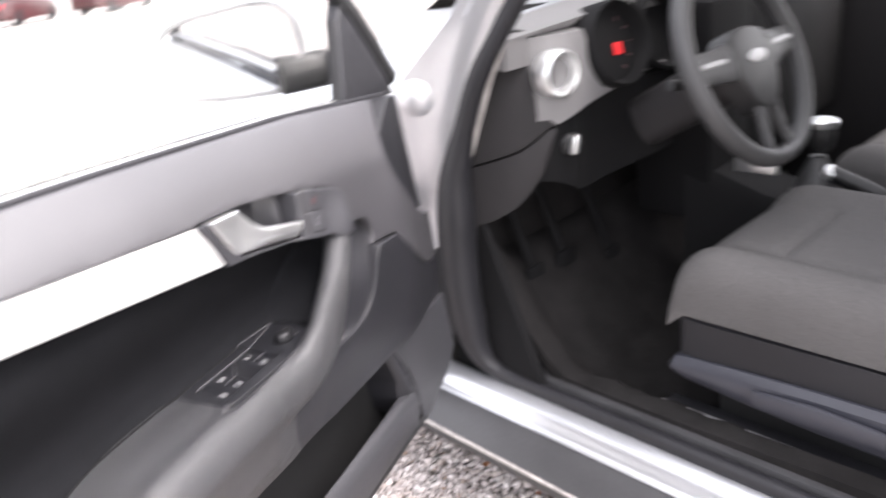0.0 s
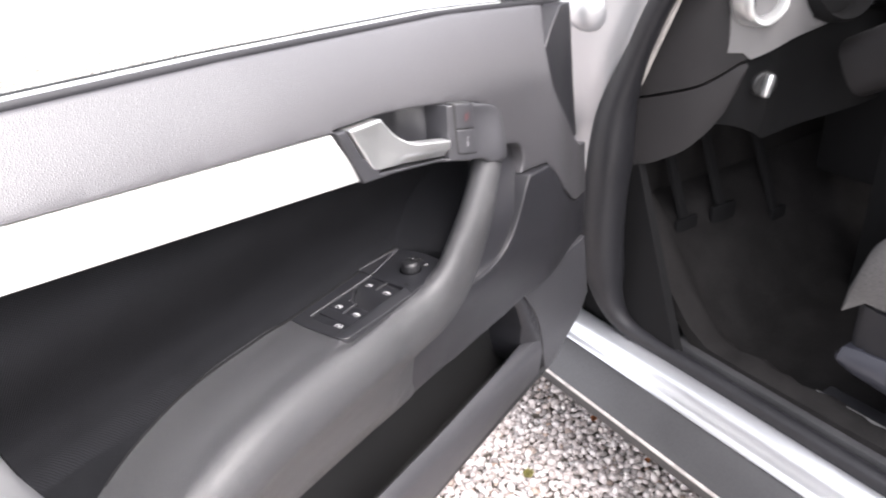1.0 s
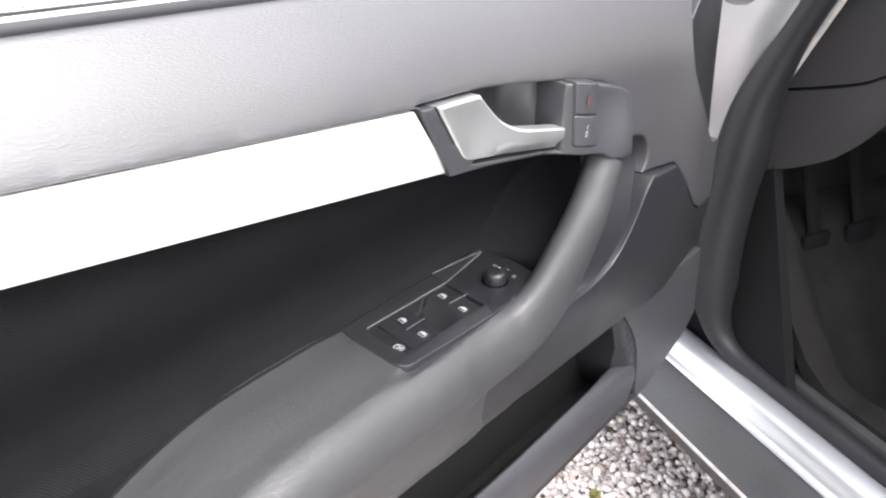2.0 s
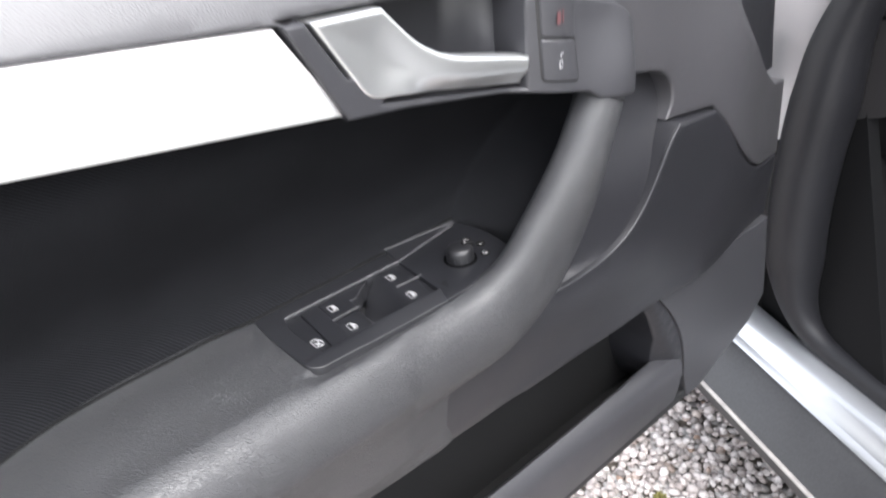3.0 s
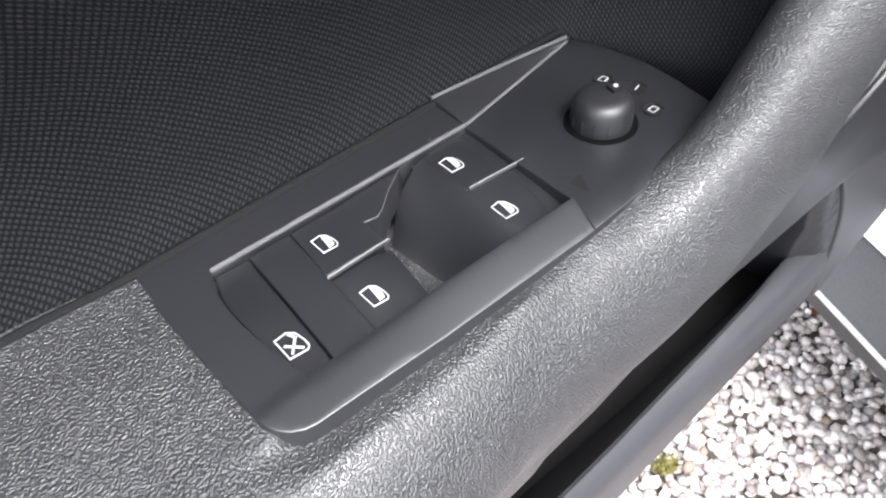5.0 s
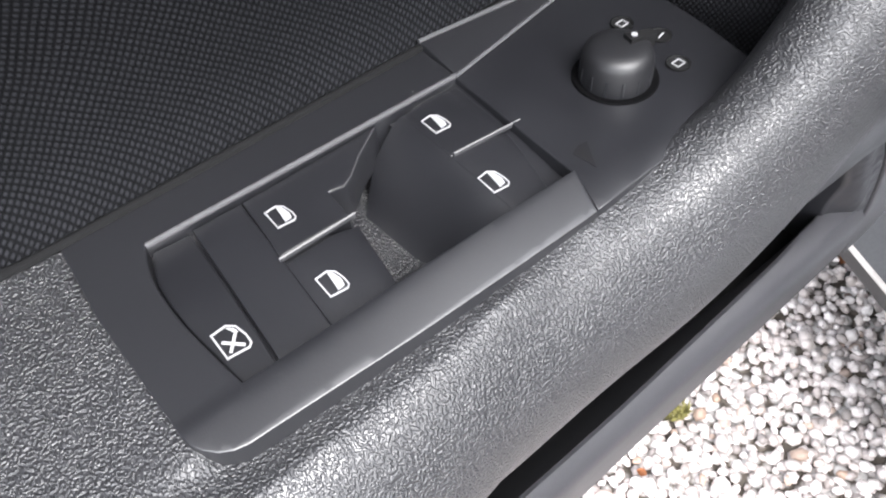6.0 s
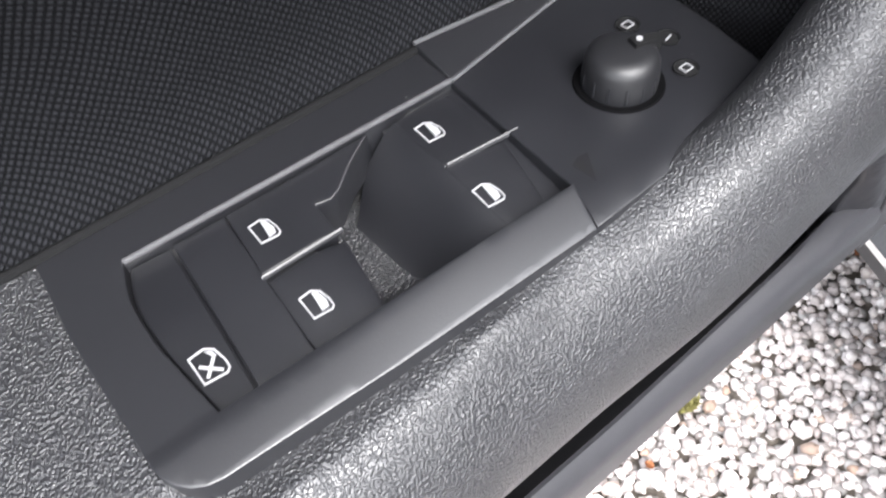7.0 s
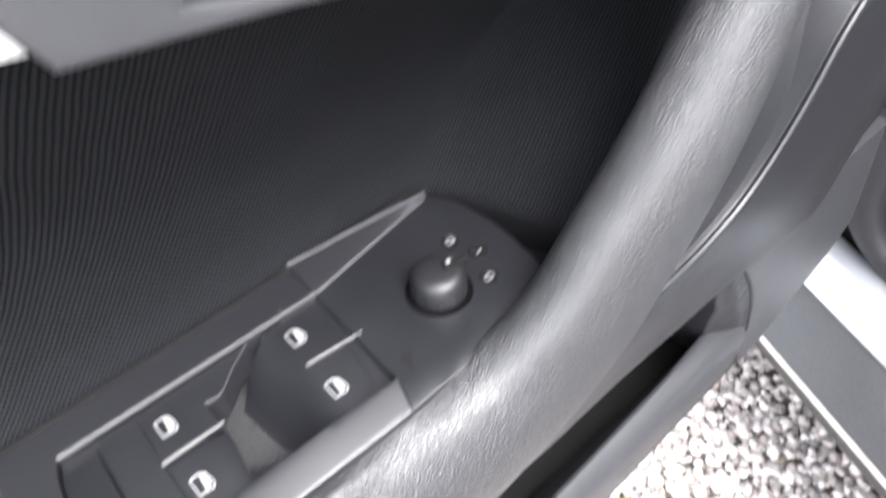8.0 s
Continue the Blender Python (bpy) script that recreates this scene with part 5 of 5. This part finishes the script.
bm = bmesh.new()
bmesh.ops.create_grid(bm, x_segments=40, y_segments=40, size=600)
ground = link_mesh("ground", bm, gm)
ground.location.z = -0.006
tagged(ground, "pale gravel yard reaching to the horizon", "ground", kind="structure")


def stone_material():
    m = bpy.data.materials.new("gravel_stone")
    m.use_nodes = True
    n, l = m.node_tree.nodes, m.node_tree.links
    b = n["Principled BSDF"]
    b.inputs["Roughness"].default_value = 0.75
    isl = n.new("ShaderNodeNewGeometry")
    inf = n.new("ShaderNodeObjectInfo")
    add = n.new("ShaderNodeMath")
    add.operation = "ADD"
    l.new(isl.outputs["Random Per Island"], add.inputs[0])
    l.new(inf.outputs["Random"], add.inputs[1])
    fr = n.new("ShaderNodeMath")
    fr.operation = "FRACT"
    l.new(add.outputs["Value"], fr.inputs[0])
    r = n.new("ShaderNodeValToRGB")
    cols = [(0.0, (0.22, 0.195, 0.185)), (0.12, (0.385, 0.335, 0.315)), (0.40, (0.555, 0.497, 0.475)), (0.80, (0.725, 0.672, 0.65)), (0.95, (0.45, 0.385, 0.35)), (0.99, (0.36, 0.25, 0.19)), (1.0, (0.20, 0.18, 0.17))]
    while len(r.color_ramp.elements) < len(cols):
        r.color_ramp.elements.new(0.5)
    for e, (p, c) in zip(r.color_ramp.elements, cols):
        e.position, e.color = p, (*c, 1)
    l.new(fr.outputs["Value"], r.inputs["Fac"])
    co = n.new("ShaderNodeTexCoord")
    no = n.new("ShaderNodeTexNoise")
    no.inputs["Scale"].default_value, no.inputs["Detail"].default_value = 220.0, 5.0
    l.new(co.outputs["Object"], no.inputs["Vector"])
    mr = n.new("ShaderNodeMapRange")
    mr.inputs["From Min"].default_value, mr.inputs["From Max"].default_value = 0.3, 0.7
    mr.inputs["To Min"].default_value, mr.inputs["To Max"].default_value = 0.82, 1.12
    l.new(no.outputs["Fac"], mr.inputs["Value"])
    sc = n.new("ShaderNodeVectorMath")
    sc.operation = "SCALE"
    l.new(r.outputs["Color"], sc.inputs[0])
    l.new(mr.outputs["Result"], sc.inputs["Scale"])
    l.new(sc.outputs["Vector"], b.inputs["Base Color"])
    bp = n.new("ShaderNodeBump")
    bp.inputs["Distance"].default_value = 0.0006
    l.new(no.outputs["Fac"], bp.inputs["Height"])
    l.new(bp.outputs["Normal"], b.inputs["Normal"])
    return m


STONE = stone_material()


def stone_shapes(count, seed):
    rng = random.Random(seed)
    shapes = []
    for _ in range(count):
        bm = bmesh.new()
        bmesh.ops.create_icosphere(bm, subdivisions=1, radius=1)
        sx_, sy_, sz_ = rng.uniform(0.75, 1.3), rng.uniform(0.6, 0.95), rng.uniform(0.55, 0.85)
        for v in bm.verts:
            k = 1 + rng.uniform(-0.20, 0.16)
            v.co = (v.co.x * sx_ * k, v.co.y * sy_ * k, v.co.z * sz_ * k)
        bm.verts.ensure_lookup_table()
        shapes.append(([tuple(v.co) for v in bm.verts], [tuple(v.index for v in f.verts) for f in bm.faces]))
        bm.free()
    return shapes


SHAPES = stone_shapes(14, 5)
rng = random.Random(11)
meshes = []
for vs, fs in SHAPES:
    me = bpy.data.meshes.new("stone")
    me.from_pydata(vs, [], fs)
    me.materials.append(STONE)
    for p in me.polygons:
        p.use_smooth = True
    meshes.append(me)
verts, faces = [], []
spots = []
for layer, pitch in ((0, 0.0135), (1, 0.0165)):
    nx, ny = int(1.5 / pitch), int(1.7 / pitch)
    for i in range(nx):
        for j in range(ny):
            x = -1.05 + (i + rng.uniform(-0.45, 0.45)) * pitch
            y = -0.70 + (j + rng.uniform(-0.45, 0.45)) * pitch
            if x > 0.32 or (x < -0.45 and y < -0.2):
                continue
            if layer and rng.random() < 0.25:
                continue
            spots.append((x, y, -0.004 + 0.0085 * layer + rng.uniform(-0.0025, 0.0025), rng.choice((0.0058, 0.0072, 0.0085, 0.0095)) * rng.uniform(0.85, 1.2)))
near = sorted((s for s in spots if s[2] > 0.0005), key=lambda s: (s[0] + 0.02) ** 2 + (s[1] - 0.10) ** 2)[:300]
chosen = set(near)
for s in spots:
    x, y, z, r = s
    e = Euler((rng.uniform(-0.5, 0.5), rng.uniform(-0.5, 0.5), rng.uniform(0, 6.28)))
    k = rng.randrange(len(SHAPES))
    m = Matrix.LocRotScale((x, y, z), e, (r, r, r))
    if s in chosen:
        ob = new("stone", meshes[k])
        ob.parent = ground
        ob.matrix_basis = Matrix.Translation((0, 0, 0.006)) @ m
        continue
    base = len(verts)
    vs, fs = SHAPES[k]
    verts += [tuple(m @ Vector(v)) for v in vs]
    faces += [tuple(base + q for q in f) for f in fs]
me = bpy.data.meshes.new("gravel")
me.from_pydata(verts, [], faces)
me.materials.append(STONE)
for p in me.polygons:
    p.use_smooth = True
gravel = new("gravel", me)
tagged(gravel, "loose pale grey and brown gravel beside the sill", "gravel", kind="stuff")

# ---- a parked car far across the yard ----
far_m = pose(9.6, 37.6, 0, 0, 0, -48.0)
far_car = thing("parked_car", "dark parked car with red rear lights across the yard", "car", far_m)
FAR_PAINT = material("dark_red_paint", (0.05, 0.012, 0.014), 0.3, vary=0.05, coat=0.5)
LAMP_RED = material("red_lamp_glass", (0.55, 0.03, 0.05), 0.2, vary=0.05)
rows = []
for y, low, top, half_w in ((-2.1, 0.35, 0.85, 0.72), (-1.95, 0.22, 0.98, 0.82), (-1.3, 0.20, 1.02, 0.87), (0.3, 0.20, 1.00, 0.88), (1.2, 0.20, 0.92, 0.87), (1.9, 0.24, 0.80, 0.80), (2.1, 0.35, 0.62, 0.70)):
    rows.append([(-half_w, y, low), (-half_w, y, (low + top) / 2), (-half_w * 0.93, y, top), (0, y, top + 0.03), (half_w * 0.93, y, top), (half_w, y, (low + top) / 2), (half_w, y, low)])
part("body", loft(rows), FAR_PAINT, far_car)
rows = []
for y, top, half_w in ((-1.9, 1.0, 0.70), (-1.5, 1.34, 0.62), (-0.6, 1.45, 0.60), (0.2, 1.42, 0.60), (1.0, 1.0, 0.72)):
    rows.append([(-half_w * 1.15, y, 0.94), (-half_w, y, top), (half_w, y, top), (half_w * 1.15, y, 0.94)])
part("cabin", loft(rows), BLACK, far_car, "dark glazed cabin")
for x in (-0.62, 0.62):
    part("rear_light", block((x - 0.12, -2.09, 0.68), (x + 0.12, -1.98, 0.86), 0.02), LAMP_RED, far_car, "red rear light")
    for y in (-1.25, 1.25):
        part("wheel", lathe([(0.18, -0.09), (0.30, -0.09), (0.31, 0), (0.30, 0.09), (0.18, 0.09)], pose(x * 1.26, y, 0.31) @ pose(0, 0, 0, 0, 90, 0), 24), RUBBER, far_car)

# ---- moss and fallen leaves on the gravel ----
MOSS = material("yellow_green_moss", (0.21, 0.19, 0.06), 0.9, vary=0.35, scale=90)
LEAF = material("brown_orange_leaf", (0.30, 0.11, 0.04), 0.7, vary=0.3, scale=120)
moss_rng = random.Random(23)


def moss_clump(x, y, wide, count):
    """A tuft of short bent blades among the stones."""
    bm = bmesh.new()
    for _ in range(count):
        a, r = moss_rng.uniform(0, 6.28), wide * math.sqrt(moss_rng.random())
        px, py, turn_, tall = r * math.cos(a), r * 0.7 * math.sin(a), moss_rng.uniform(0, 6.28), moss_rng.uniform(0.006, 0.014)
        sx_, sy_ = 0.0011 * math.cos(turn_), 0.0011 * math.sin(turn_)
        lx, ly = moss_rng.uniform(-0.007, 0.007), moss_rng.uniform(-0.007, 0.007)
        low = [bm.verts.new((px - sx_, py - sy_, 0)), bm.verts.new((px + sx_, py + sy_, 0))]
        mid = [bm.verts.new((px - sx_ + lx * 0.4, py - sy_ + ly * 0.4, tall * 0.7)), bm.verts.new((px + sx_ + lx * 0.4, py + sy_ + ly * 0.4, tall * 0.7))]
        top_v = bm.verts.new((px + lx, py + ly, tall))
        bm.faces.new((low[0], low[1], mid[1], mid[0]))
        bm.faces.new((mid[0], mid[1], top_v))
    ob = link_mesh("moss", bm, MOSS)
    ob.location = (x, y, 0.004)
    return tagged(ob, "yellow-green moss tuft growing among pale gravel stones", "moss")


moss_clump(-0.173, 0.026, 0.016, 420)
moss_clump(-0.060, 0.122, 0.010, 160)


def fallen_leaf(x, y, turn_, size):
    """A small dry leaf, curled along its rib."""
    bm = bmesh.new()
    rows_ = []
    for i in range(7):
        t = i / 6
        half_w = 0.42 * math.sin(math.pi * min(1, 0.06 + 0.94 * t)) ** 0.8 + 0.01
        rows_.append([bm.verts.new((size * (t - 0.5), size * half_w * k, size * (0.16 * k * k + 0.10 * math.sin(3 * t)))) for k in (-1, -0.5, 0, 0.5, 1)])
    for r0, r1 in zip(rows_, rows_[1:]):
        for k in range(4):
            bm.faces.new((r0[k], r0[k + 1], r1[k + 1], r1[k]))
    bmesh.ops.solidify(bm, geom=bm.faces[:], thickness=0.0004)
    ob = link_mesh("leaf", bm, LEAF)
    ob.matrix_basis = pose(x, y, 0.013, 0, 0, turn_)
    return tagged(ob, "small curled orange-brown fallen leaf lying on gravel", "leaf", group="fallen leaves")


for x, y, turn_, size in ((0.160, 0.165, 20, 0.018), (0.158, 0.004, 80, 0.014), (-0.250, -0.035, 130, 0.012)):
    fallen_leaf(x, y, turn_, size)
second_car = copy_thing(far_car, pose(13.6, 36.6, 0, 0, 0, -60.0))
second_car.name = "parked_car"
tagged(second_car, "another dark red parked car across the yard", "car")
